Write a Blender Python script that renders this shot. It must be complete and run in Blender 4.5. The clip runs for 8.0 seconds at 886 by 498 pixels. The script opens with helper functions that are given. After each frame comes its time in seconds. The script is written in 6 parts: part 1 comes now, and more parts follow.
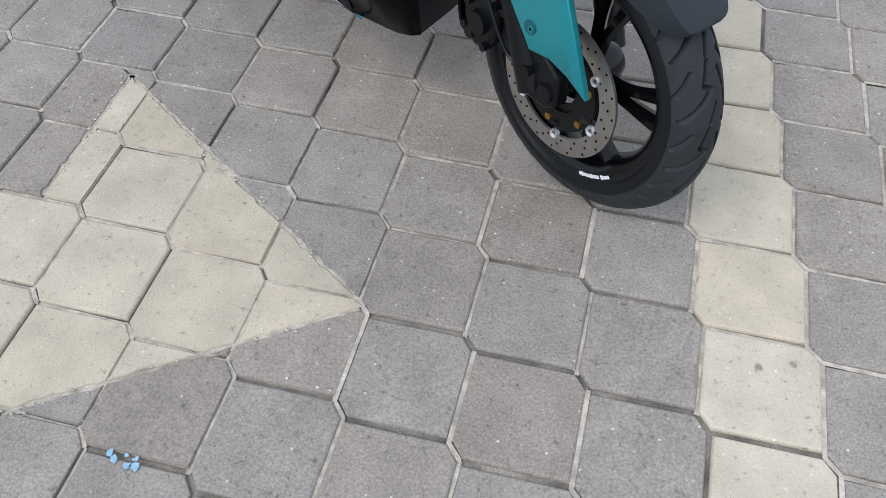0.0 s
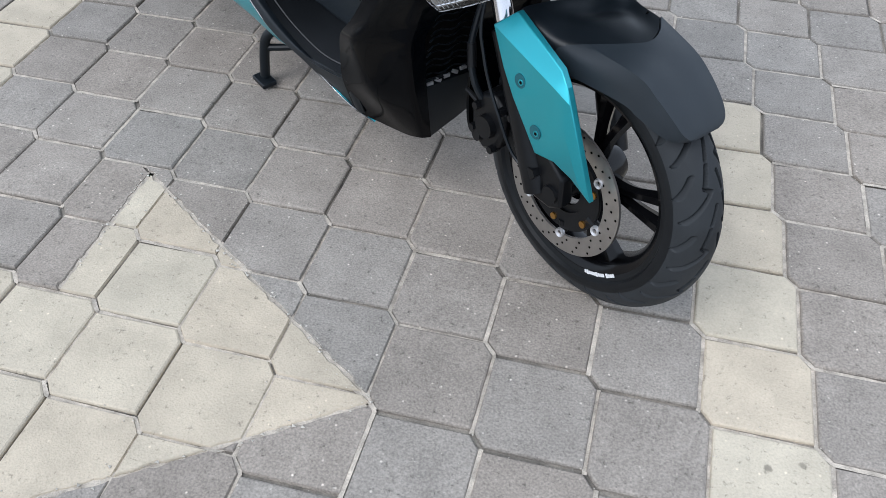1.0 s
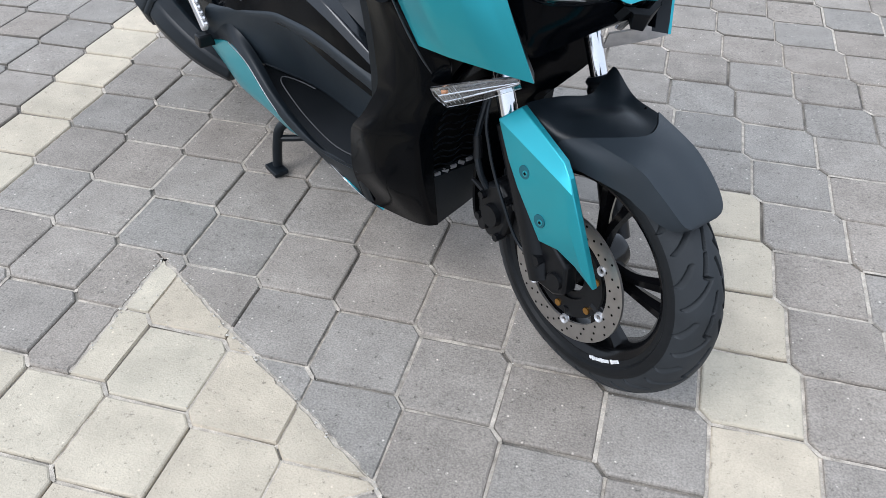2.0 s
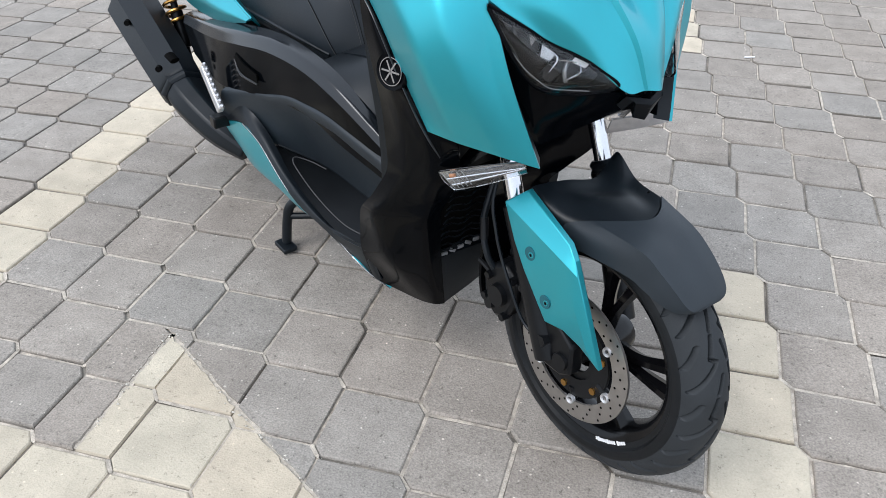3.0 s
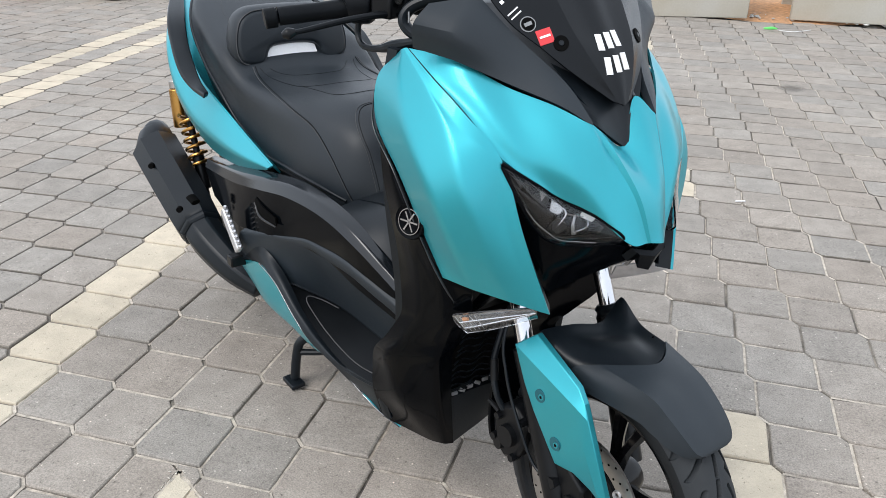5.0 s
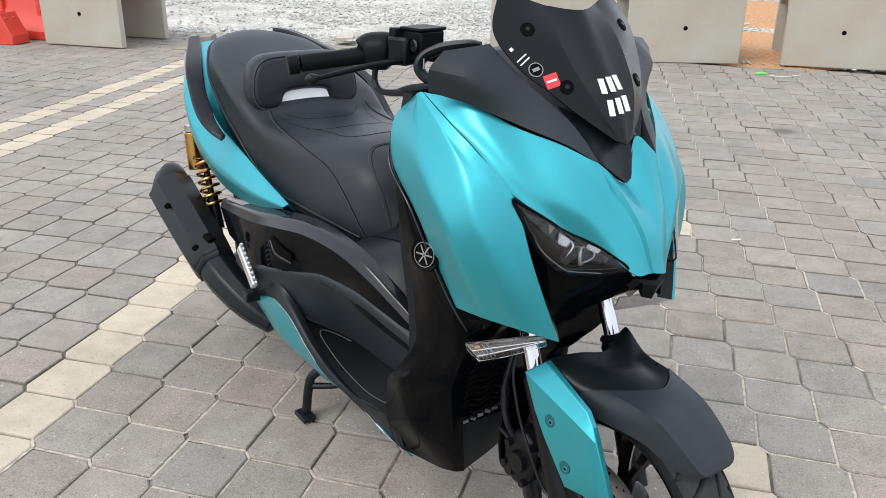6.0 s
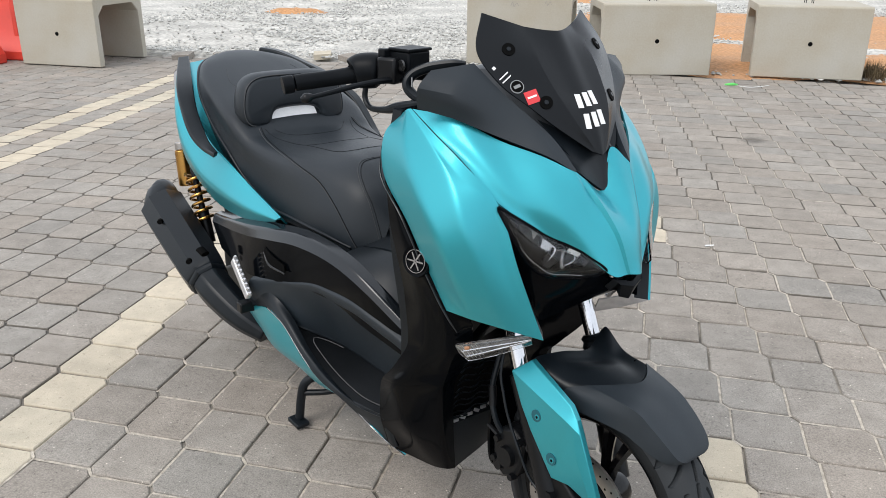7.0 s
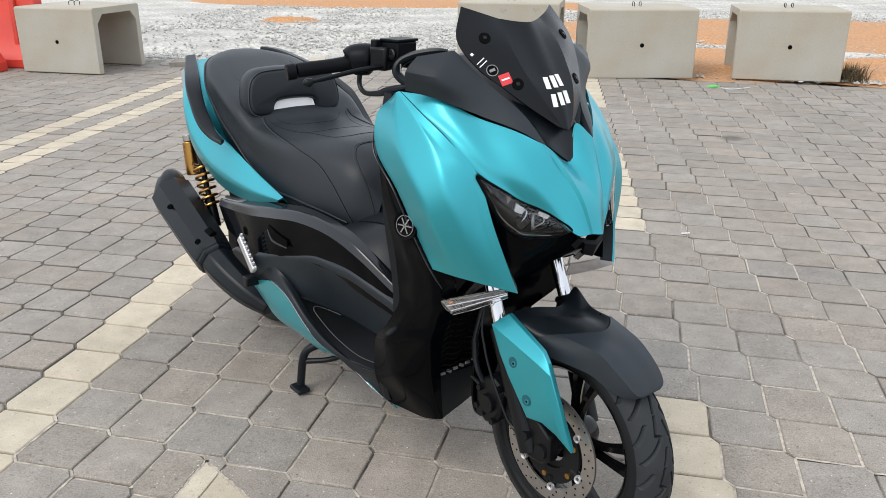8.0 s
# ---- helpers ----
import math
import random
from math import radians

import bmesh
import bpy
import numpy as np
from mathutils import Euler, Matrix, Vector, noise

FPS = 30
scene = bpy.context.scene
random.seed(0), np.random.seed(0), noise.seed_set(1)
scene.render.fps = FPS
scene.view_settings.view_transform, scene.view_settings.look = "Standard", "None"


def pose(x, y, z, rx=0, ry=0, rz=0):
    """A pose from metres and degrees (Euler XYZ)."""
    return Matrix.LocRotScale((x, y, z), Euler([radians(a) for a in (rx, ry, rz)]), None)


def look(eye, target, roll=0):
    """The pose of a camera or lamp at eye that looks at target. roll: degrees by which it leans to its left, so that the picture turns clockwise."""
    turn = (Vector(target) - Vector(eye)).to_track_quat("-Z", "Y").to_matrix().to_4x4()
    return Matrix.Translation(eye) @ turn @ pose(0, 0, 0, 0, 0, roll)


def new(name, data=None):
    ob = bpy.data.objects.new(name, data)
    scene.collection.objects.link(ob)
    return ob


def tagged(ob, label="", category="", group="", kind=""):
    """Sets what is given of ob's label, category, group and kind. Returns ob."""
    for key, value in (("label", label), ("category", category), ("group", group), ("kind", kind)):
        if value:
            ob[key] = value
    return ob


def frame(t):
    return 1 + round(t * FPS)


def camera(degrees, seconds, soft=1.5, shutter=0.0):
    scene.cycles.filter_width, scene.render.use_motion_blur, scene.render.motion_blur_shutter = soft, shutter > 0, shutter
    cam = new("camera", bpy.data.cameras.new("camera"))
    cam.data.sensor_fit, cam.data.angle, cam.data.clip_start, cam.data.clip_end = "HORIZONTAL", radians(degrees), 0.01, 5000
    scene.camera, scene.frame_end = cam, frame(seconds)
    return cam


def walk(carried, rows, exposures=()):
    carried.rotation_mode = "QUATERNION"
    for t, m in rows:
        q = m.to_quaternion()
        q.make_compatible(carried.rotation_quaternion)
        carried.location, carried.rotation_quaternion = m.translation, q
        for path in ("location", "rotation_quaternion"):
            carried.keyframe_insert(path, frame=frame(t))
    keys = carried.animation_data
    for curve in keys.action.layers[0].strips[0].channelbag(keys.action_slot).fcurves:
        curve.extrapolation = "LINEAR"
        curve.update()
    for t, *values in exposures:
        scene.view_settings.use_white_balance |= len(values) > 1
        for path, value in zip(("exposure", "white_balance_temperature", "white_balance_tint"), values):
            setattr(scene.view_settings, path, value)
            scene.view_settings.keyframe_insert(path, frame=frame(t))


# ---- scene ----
cam = camera(56.9, 8.0, soft=0.45)
PATH = [
    (0, (-0.237, -0.883, 1.206), (-0.545, 0.313, -0.368), 0.5),
    (0.5, (-0.235, -0.887, 1.219), (-0.576, 0.388, -0.283), 0.3),
    (1, (-0.233, -0.892, 1.23), (-0.606, 0.461, -0.195), 0.2),
    (1.5, (-0.228, -0.903, 1.243), (-0.63, 0.519, -0.105), 0.0),
    (2.8, (-0.231, -0.922, 1.271), (-0.688, 0.643, 0.113), 0.2),
    (3, (-0.23, -0.923, 1.277), (-0.696, 0.659, 0.146), 0.2),
    (3.5, (-0.236, -0.929, 1.288), (-0.714, 0.699, 0.229), 0.4),
    (4, (-0.24, -0.939, 1.304), (-0.729, 0.731, 0.316), 0.7),
    (4.5, (-0.244, -0.953, 1.317), (-0.742, 0.752, 0.398), 0.9),
    (5, (-0.25, -0.973, 1.328), (-0.751, 0.763, 0.472), 1.0),
    (6.3, (-0.265, -1.09, 1.354), (-0.761, 0.699, 0.609), 0.5),
    (6.5, (-0.28, -1.109, 1.363), (-0.752, 0.687, 0.621), 0.5),
    (7, (-0.253, -1.154, 1.364), (-0.712, 0.651, 0.637), 0.4),
    (7.5, (-0.217, -1.256, 1.364), (-0.67, 0.555, 0.646), 0.2),
    (8, (-0.178, -1.374, 1.353), (-0.626, 0.442, 0.646), 0.1),
]
EXPOSURES = [(0, 0.02, 5950, 10), (1.0, 0.18, 5880, 10), (1.5, 0.27, 5850, 10), (3.0, 0.38, 6050, 10), (4.0, 0.39, 6270, 10), (5.0, 0.385, 6330, 10), (6.0, 0.32, 6450, 10), (8.0, 0.19, 6500, 10)]
walk(cam, [(t, look(eye, target, roll)) for t, eye, target, roll in PATH], EXPOSURES)

# ---- world, light ----
world = bpy.data.worlds.new("sky")
scene.world = world
world.use_nodes = True
wn, wl = world.node_tree.nodes, world.node_tree.links
sky = wn.new("ShaderNodeTexSky")
sky.sky_type, sky.sun_disc = "NISHITA", False
sky.sun_elevation, sky.sun_rotation = radians(50), radians(213)
sky.air_density, sky.dust_density, sky.ozone_density = 1.0, 4.0, 1.0
cloud = wn.new("ShaderNodeMix")
cloud.data_type = "RGBA"
cloud.inputs["Factor"].default_value = 0.72
cloud.inputs["B"].default_value = (10.7, 11.3, 12.1, 1)
wl.new(sky.outputs["Color"], cloud.inputs["A"])
wl.new(cloud.outputs["Result"], wn["Background"].inputs["Color"])
wn["Background"].inputs["Strength"].default_value = 0.121

sun_data = bpy.data.lights.new("sun", "SUN")
sun_data.energy, sun_data.angle, sun_data.color = 1.25, radians(28), (1.0, 0.97, 0.93)
sun = new("sun", sun_data)
sun.matrix_world = look((-3.2, -5, 7), (0, 0, 0))


# ---- materials ----
def material(name, base, rough=0.5, metal=0.0, coat=0.0, spread=0.12, scale=30.0, fine=400.0, bump=0.0, grain=0.05, tint=None, per_piece=0.0, specular=0.5, aniso=None):
    """Base colour broken up by broad and fine noise, roughness by the same, relief by the fine one."""
    m = bpy.data.materials.new(name)
    m.use_nodes = True
    n, l = m.node_tree.nodes, m.node_tree.links
    p = n["Principled BSDF"]
    co = n.new("ShaderNodeTexCoord")
    broad, small = n.new("ShaderNodeTexNoise"), n.new("ShaderNodeTexNoise")
    broad.inputs["Scale"].default_value, broad.inputs["Detail"].default_value = scale, 5
    small.inputs["Scale"].default_value, small.inputs["Detail"].default_value = fine, 3
    for t in (broad, small):
        l.new(co.outputs["Object"], t.inputs["Vector"])
    ramp = n.new("ShaderNodeMapRange")
    ramp.inputs["From Min"].default_value, ramp.inputs["From Max"].default_value = 0.3, 0.7
    l.new(broad.outputs["Fac"], ramp.inputs["Value"])
    mix = n.new("ShaderNodeMix")
    mix.data_type = "RGBA"
    other = tint or tuple(c * (1 - spread) for c in base)
    up = base if tint else tuple(c * (1 + spread) for c in base)
    mix.inputs["A"].default_value, mix.inputs["B"].default_value = (*other, 1), (*up, 1)
    l.new(ramp.outputs["Result"], mix.inputs["Factor"])
    speck = n.new("ShaderNodeMapRange")
    speck.inputs["From Min"].default_value, speck.inputs["From Max"].default_value = 0.25, 0.75
    speck.inputs["To Min"].default_value, speck.inputs["To Max"].default_value = 1 - grain, 1 + grain
    l.new(small.outputs["Fac"], speck.inputs["Value"])
    times = n.new("ShaderNodeVectorMath")
    times.operation = "SCALE"
    l.new(mix.outputs["Result"], times.inputs[0])
    l.new(speck.outputs["Result"], times.inputs["Scale"])
    l.new(times.outputs["Vector"], p.inputs["Base Color"])
    if per_piece:
        info, rnd = n.new("ShaderNodeObjectInfo"), n.new("ShaderNodeMapRange")
        island, add = n.new("ShaderNodeNewGeometry"), n.new("ShaderNodeMath")
        add.operation = "ADD"
        wrap = n.new("ShaderNodeMath")
        wrap.operation = "FRACT"
        l.new(info.outputs["Random"], add.inputs[0])
        l.new(island.outputs["Random Per Island"], add.inputs[1])
        l.new(add.outputs["Value"], wrap.inputs[0])
        rnd.inputs["To Min"].default_value, rnd.inputs["To Max"].default_value = 1 - per_piece, 1 + per_piece
        l.new(wrap.outputs["Value"], rnd.inputs["Value"])
        again = n.new("ShaderNodeVectorMath")
        again.operation = "SCALE"
        l.new(times.outputs["Vector"], again.inputs[0])
        l.new(rnd.outputs["Result"], again.inputs["Scale"])
        l.new(again.outputs["Vector"], p.inputs["Base Color"])
    rr = n.new("ShaderNodeMapRange")
    rr.inputs["To Min"].default_value, rr.inputs["To Max"].default_value = max(0.02, rough * 0.85), min(1, rough * 1.15)
    l.new(broad.outputs["Fac"], rr.inputs["Value"])
    l.new(rr.outputs["Result"], p.inputs["Roughness"])
    p.inputs["Metallic"].default_value = metal
    p.inputs["Coat Weight"].default_value, p.inputs["Coat Roughness"].default_value = coat, 0.04
    p.inputs["Specular IOR Level"].default_value = specular
    if bump:
        b = n.new("ShaderNodeBump")
        b.inputs["Strength"].default_value, b.inputs["Distance"].default_value = 1.0, bump
        l.new(small.outputs["Fac"], b.inputs["Height"])
        l.new(b.outputs["Normal"], p.inputs["Normal"])
    return m


TEAL = material("teal_pearl_paint", (0.035, 0.350, 0.415), 0.41, 0.74, 0.35, spread=0.06, scale=4, fine=2500, grain=0.12)
# The cover's teal, darkened to paint the shade inside its bolt wells.
WELLSHADE = material("teal_in_shade", (0.012, 0.105, 0.130), 0.5, 0.3, spread=0.08, scale=40)
GLOSS = material("gloss_black_plastic", (0.0012, 0.0017, 0.0025), 0.11, 0, 0.0, spread=0.2, scale=8, fine=900, specular=0.08)
PANEL = material("polished_black_band", (0.0060, 0.0080, 0.0105), 0.13, spread=0.2, scale=8, fine=900, specular=0.5)
SATIN = material("satin_black_plastic", (0.0060, 0.0086, 0.0114), 0.36, spread=0.10, scale=10, fine=1500, bump=0.00008, specular=0.27)
MATT = material("matt_black_plastic", (0.0145, 0.0198, 0.0250), 0.45, spread=0.10, scale=12, fine=2200, bump=0.00015, specular=0.34)
RUBBER = material("tyre_rubber", (0.0215, 0.0245, 0.0275), 0.60, spread=0.2, scale=14, fine=900, bump=0.0002, grain=0.15, specular=0.30)
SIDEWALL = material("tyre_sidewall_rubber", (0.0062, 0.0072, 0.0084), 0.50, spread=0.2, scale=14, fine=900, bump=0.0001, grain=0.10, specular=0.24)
LEATHER = material("black_leatherette", (0.0135, 0.0176, 0.0220), 0.43, spread=0.10, scale=9, fine=700, bump=0.0003, grain=0.08, specular=0.30)
CONTROL = material("dull_black_control", (0.0042, 0.0052, 0.0066), 0.40, spread=0.12, scale=20, fine=1200, bump=0.0001, specular=0.10)
MAT = material("black_rubber_mat", (0.0036, 0.0044, 0.0054), 0.42, spread=0.15, scale=14, fine=1500, bump=0.0002, specular=0.16)
SEAM = material("pressed_seam", (0.0050, 0.0060, 0.0072), 0.6, scale=60, specular=0.15)
THREAD = material("grey_thread", (0.050, 0.051, 0.053), 0.8, scale=60)
CHROME = material("chrome", (0.62, 0.62, 0.64), 0.10, 1.0, spread=0.04)
STEEL = material("brushed_disc_steel", (0.36, 0.34, 0.32), 0.36, 0.9, spread=0.10, scale=40, fine=1500)
DARKMETAL = material("black_cast_metal", (0.005, 0.0055, 0.0065), 0.35, 0.1, spread=0.2, scale=20, specular=0.24)
RIM = material("black_wheel_paint", (0.003, 0.003, 0.0036), 0.16, 0, 0.0, scale=12, specular=0.25)
GOLD = material("gold_anodised", (0.46, 0.25, 0.07), 0.28, 1.0, scale=20)
SILVER = material("silver_alloy", (0.60, 0.60, 0.61), 0.34, 0.7, scale=40)
PALE = material("pale_clear_plastic", (0.46, 0.43, 0.41), 0.22, spread=0.15, scale=40)
WHITE = material("white_vinyl", (0.80, 0.80, 0.80), 0.4, spread=0.03)
RED = material("red_vinyl", (0.60, 0.035, 0.04), 0.4, spread=0.05)
AMBER = material("amber_plastic", (0.42, 0.20, 0.10), 0.3)
# Dull near-black; on solid discs and strips it paints the darkness inside openings.
HOLE = material("dark_hole", (0.003, 0.003, 0.003), 0.7, specular=0.04)
SMOKED = material("smoked_reflector", (0.036, 0.037, 0.038), 0.28, 0.6, spread=0.15, scale=30)
LAMPBACK = material("dark_lamp_housing", (0.010, 0.0095, 0.009), 0.22, 0.2, spread=0.2, scale=30)
FACET = material("dull_facet", (0.34, 0.345, 0.35), 0.22, 0.8, spread=0.1, scale=60)
GREYVINYL = material("grey_vinyl", (0.22, 0.225, 0.23), 0.4)
SCREEN = material("smoked_black_screen", (0.0036, 0.0046, 0.0060), 0.26, 0, 0.0, spread=0.1, scale=5, specular=0.22)


SAND = material("joint_sand", (0.33, 0.295, 0.245), 0.95, scale=9, fine=300, tint=(0.05, 0.046, 0.041), bump=0.001, grain=0.3)
SWEPT = material("swept_sand", (0.44, 0.39, 0.325), 0.95, scale=40, fine=500, spread=0.35, bump=0.001, grain=0.3)
CONCRETE = material("cast_concrete", (0.425, 0.405, 0.355), 0.9, scale=2.2, fine=60, tint=(0.375, 0.335, 0.260), bump=0.0006, grain=0.05)
GRAVEL = material("grey_gravel", (0.455, 0.438, 0.400), 0.95, scale=1.2, fine=22, spread=0.25, bump=0.012, grain=0.4)
STONE = material("crushed_stone", (0.43, 0.425, 0.400), 0.9, scale=12, fine=120, spread=0.3, per_piece=0.25, grain=0.15)
CLAY = material("orange_clay", (0.49, 0.245, 0.100), 0.95, scale=1.4, fine=30, tint=(0.43, 0.245, 0.130), bump=0.01, grain=0.35)
REDPLASTIC = material("red_barrier_plastic", (0.62, 0.055, 0.035), 0.42, scale=3, spread=0.12)
GREEN = material("green_plastic", (0.12, 0.62, 0.12), 0.4)
STRING = material("white_cord", (0.7, 0.7, 0.68), 0.8)


def paver_material(name, warm, cool, specks, stain, vary):
    """Dry-pressed concrete: each piece its own shade, coarse aggregate specks, broad stains, pitted face."""
    m = bpy.data.materials.new(name)
    m.use_nodes = True
    n, l = m.node_tree.nodes, m.node_tree.links
    p = n["Principled BSDF"]
    p.inputs["Roughness"].default_value, p.inputs["Specular IOR Level"].default_value = 0.9, 0.25

    def node(kind, **inputs):
        k = n.new(kind)
        for key, value in inputs.items():
            k.inputs[key.replace("_", " ")].default_value = value
        return k

    def span(source, a, b, c, d):
        r = node("ShaderNodeMapRange", From_Min=a, From_Max=b, To_Min=c, To_Max=d)
        l.new(source, r.inputs["Value"])
        return r.outputs["Result"]

    def scaled(colour, factor):
        v = n.new("ShaderNodeVectorMath")
        v.operation = "SCALE"
        l.new(colour, v.inputs[0])
        l.new(factor, v.inputs["Scale"])
        return v.outputs["Vector"]

    def arithmetic(kind, a, b=None):
        k = n.new("ShaderNodeMath")
        k.operation = kind
        l.new(a, k.inputs[0])
        if b is not None:
            l.new(b, k.inputs[1])
        return k.outputs["Value"]

    co = n.new("ShaderNodeTexCoord").outputs["Object"]
    broad, blot = node("ShaderNodeTexNoise", Scale=1.3, Detail=4.0), node("ShaderNodeTexNoise", Scale=11.0, Detail=6.0)
    fine, grit = node("ShaderNodeTexNoise", Scale=230.0, Detail=4.0), node("ShaderNodeTexVoronoi", Scale=260.0)
    pits, wear = node("ShaderNodeTexVoronoi", Scale=42.0), node("ShaderNodeTexNoise", Scale=62.0, Detail=8.0, Roughness=0.75)
    fleck = node("ShaderNodeTexVoronoi", Scale=52.0)
    for k in (broad, blot, fine, grit, pits, wear, fleck):
        l.new(co, k.inputs["Vector"])
    one = arithmetic("FRACT", arithmetic("ADD", n.new("ShaderNodeObjectInfo").outputs["Random"], n.new("ShaderNodeNewGeometry").outputs["Random Per Island"]))
    two = node("ShaderNodeTexWhiteNoise")
    two.noise_dimensions = "1D"
    l.new(one, two.inputs["W"])
    mix = n.new("ShaderNodeMix")
    mix.data_type = "RGBA"
    mix.inputs["A"].default_value, mix.inputs["B"].default_value = (*warm, 1), (*cool, 1)
    l.new(two.outputs["Value"], mix.inputs["Factor"])
    c = scaled(mix.outputs["Result"], span(one, 0, 1, 1 - vary, 1 + vary))
    c = scaled(c, span(broad.outputs["Fac"], 0.3, 0.7, 1 - stain * 0.6, 1 + stain * 0.6))
    c = scaled(c, span(blot.outputs["Fac"], 0.3, 0.7, 1 - stain, 1 + stain))
    c = scaled(c, span(fine.outputs["Fac"], 0.3, 0.7, 1 - specks, 1 + specks))
    c = scaled(c, span(wear.outputs["Fac"], 0.3, 0.7, 1 - specks * 0.30, 1 + specks * 0.30))
    pick = n.new("ShaderNodeSeparateColor")
    l.new(fleck.outputs["Color"], pick.inputs["Color"])
    chip = arithmetic("MULTIPLY", span(fleck.outputs["Distance"], 0.06, 0.16, 1, 0), span(pick.outputs["Red"], 0.72, 0.80, 0, 1))
    c = scaled(c, span(chip, 0, 1, 1.0, 1 + specks * 5.0))
    c = scaled(c, span(pits.outputs["Distance"], 0.0, 0.10, 1 + specks * 1.8, 1.0))
    c = scaled(c, span(grit.outputs["Distance"], 0.0, 0.30, 1 - specks * 0.25, 1.0))
    for x, y, size, dark in ((0.46, 4.85, 0.13, 0.55), (0.106, -0.073, 0.010, 0.5), (0.162, -0.053, 0.009, 0.6), (-0.60, -0.10, 0.05, 0.86), (-1.15, 0.20, 0.07, 0.88)):
        place = n.new("ShaderNodeVectorMath")
        place.operation = "DISTANCE"
        l.new(co, place.inputs[0])
        place.inputs[1].default_value = (x, y, 0.0)
        rough = arithmetic("ADD", span(place.outputs["Value"], 0, size, 0, 1), span(wear.outputs["Fac"], 0.3, 0.7, -0.35, 0.35))
        c = scaled(c, span(rough, 0.45, 0.85, dark, 1.0))
    l.new(c, p.inputs["Base Color"])
    bump = node("ShaderNodeBump", Strength=1.0, Distance=0.0006)
    l.new(arithmetic("ADD", fine.outputs["Fac"], grit.outputs["Distance"]), bump.inputs["Height"])
    l.new(bump.outputs["Normal"], p.inputs["Normal"])
    return m


DARKPAVER = paver_material("grey_concrete_paver", (0.284, 0.250, 0.214), (0.266, 0.247, 0.221), 0.25, 0.12, 0.080)
LIGHTPAVER = paver_material("cream_concrete_paver", (0.497, 0.429, 0.331), (0.480, 0.429, 0.338), 0.08, 0.11, 0.06)


def clear(name, colour, rough=0.02):
    m = bpy.data.materials.new(name)
    m.use_nodes = True
    p = m.node_tree.nodes["Principled BSDF"]
    p.inputs["Base Color"].default_value = (*colour, 1)
    p.inputs["Transmission Weight"].default_value, p.inputs["Roughness"].default_value, p.inputs["IOR"].default_value = 1.0, rough, 1.3
    return m


GLASS = clear("clear_lens", (0.95, 0.96, 0.97))


# ---- shapes: each returns (vertices, faces) ----
def join(*geos):
    vs, fs = [], []
    for v, f in geos:
        k = len(vs)
        vs += [tuple(p) for p in v]
        fs += [tuple(i + k for i in q) for q in f]
    return vs, fs


def flip(geo):
    return [(u, -v, z) for u, v, z in geo[0]], [tuple(reversed(f)) for f in geo[1]]


def moved(geo, m):
    return [tuple(m @ Vector(p)) for p in geo[0]], geo[1]


def spline(pts, n, sharp=()):
    """Catmull-Rom through pts along axis 0; the curve breaks its tangent at the sharp indices."""
    pts = np.asarray(pts, float)
    out, cuts = [], [0, *sorted(sharp), len(pts) - 1]
    for a, b in zip(cuts, cuts[1:]):
        seg = pts[a:b + 1]
        if b == a:
            continue
        ext = np.concatenate([[2 * seg[0] - seg[1]], seg, [2 * seg[-1] - seg[-2]]])
        for i in range(len(seg) - 1):
            p0, p1, p2, p3 = ext[i:i + 4]
            for t in np.arange(n) / n:
                out.append(0.5 * (2 * p1 + (p2 - p0) * t + (2 * p0 - 5 * p1 + 4 * p2 - p3) * t * t + (3 * p1 - p0 - 3 * p2 + p3) * t ** 3))
    out.append(pts[-1])
    return np.array(out)


def net(rows, nu=5, nv=5, sharp_rows=(), sharp_cols=()):
    g = np.array(rows, float)
    g = np.swapaxes(spline(np.swapaxes(g, 0, 1), nv, sharp_cols), 0, 1)
    return spline(g, nu, sharp_rows)


def sheet(rows, nu=5, nv=5, sharp_rows=(), sharp_cols=(), thick=0.004, inward=(0.7, 0, 0.5), soft=0):
    """A panel through a net of points, given a thickness towards the inside; soft rounds its folds a little."""
    g = net(rows, nu, nv, sharp_rows, sharp_cols)
    for _ in range(soft):
        g[1:-1] = (g[:-2] + 2 * g[1:-1] + g[2:]) / 4
        g[:, 1:-1] = (g[:, :-2] + 2 * g[:, 1:-1] + g[:, 2:]) / 4
    r, c = g.shape[:2]
    du, dv = np.gradient(g, axis=0), np.gradient(g, axis=1)
    nrm = np.cross(du, dv)
    nrm /= np.linalg.norm(nrm, axis=2, keepdims=True) + 1e-9
    if np.sum(nrm * (g - np.array(inward))) < 0:
        nrm = -nrm
    top, low = g.reshape(-1, 3), (g - nrm * thick).reshape(-1, 3)
    n = r * c
    fs = []
    for i in range(r - 1):
        for j in range(c - 1):
            a, b, d, e = i * c + j, i * c + j + 1, (i + 1) * c + j + 1, (i + 1) * c + j
            fs += [(a, b, d, e), (n + e, n + d, n + b, n + a)]
    rim = [j for j in range(c)] + [i * c + c - 1 for i in range(1, r)] + [(r - 1) * c + j for j in range(c - 2, -1, -1)] + [i * c for i in range(r - 2, 0, -1)]
    for a, b in zip(rim, rim[1:] + rim[:1]):
        fs.append((a, n + a, n + b, b))
    return np.concatenate([top, low]).tolist(), fs


def mirrored_rows(rows):
    """Rows from the outside to the middle, continued to the other side."""
    return [*rows, *[[(u, -v, z) for u, v, z in row] for row in rows[-2::-1]]]


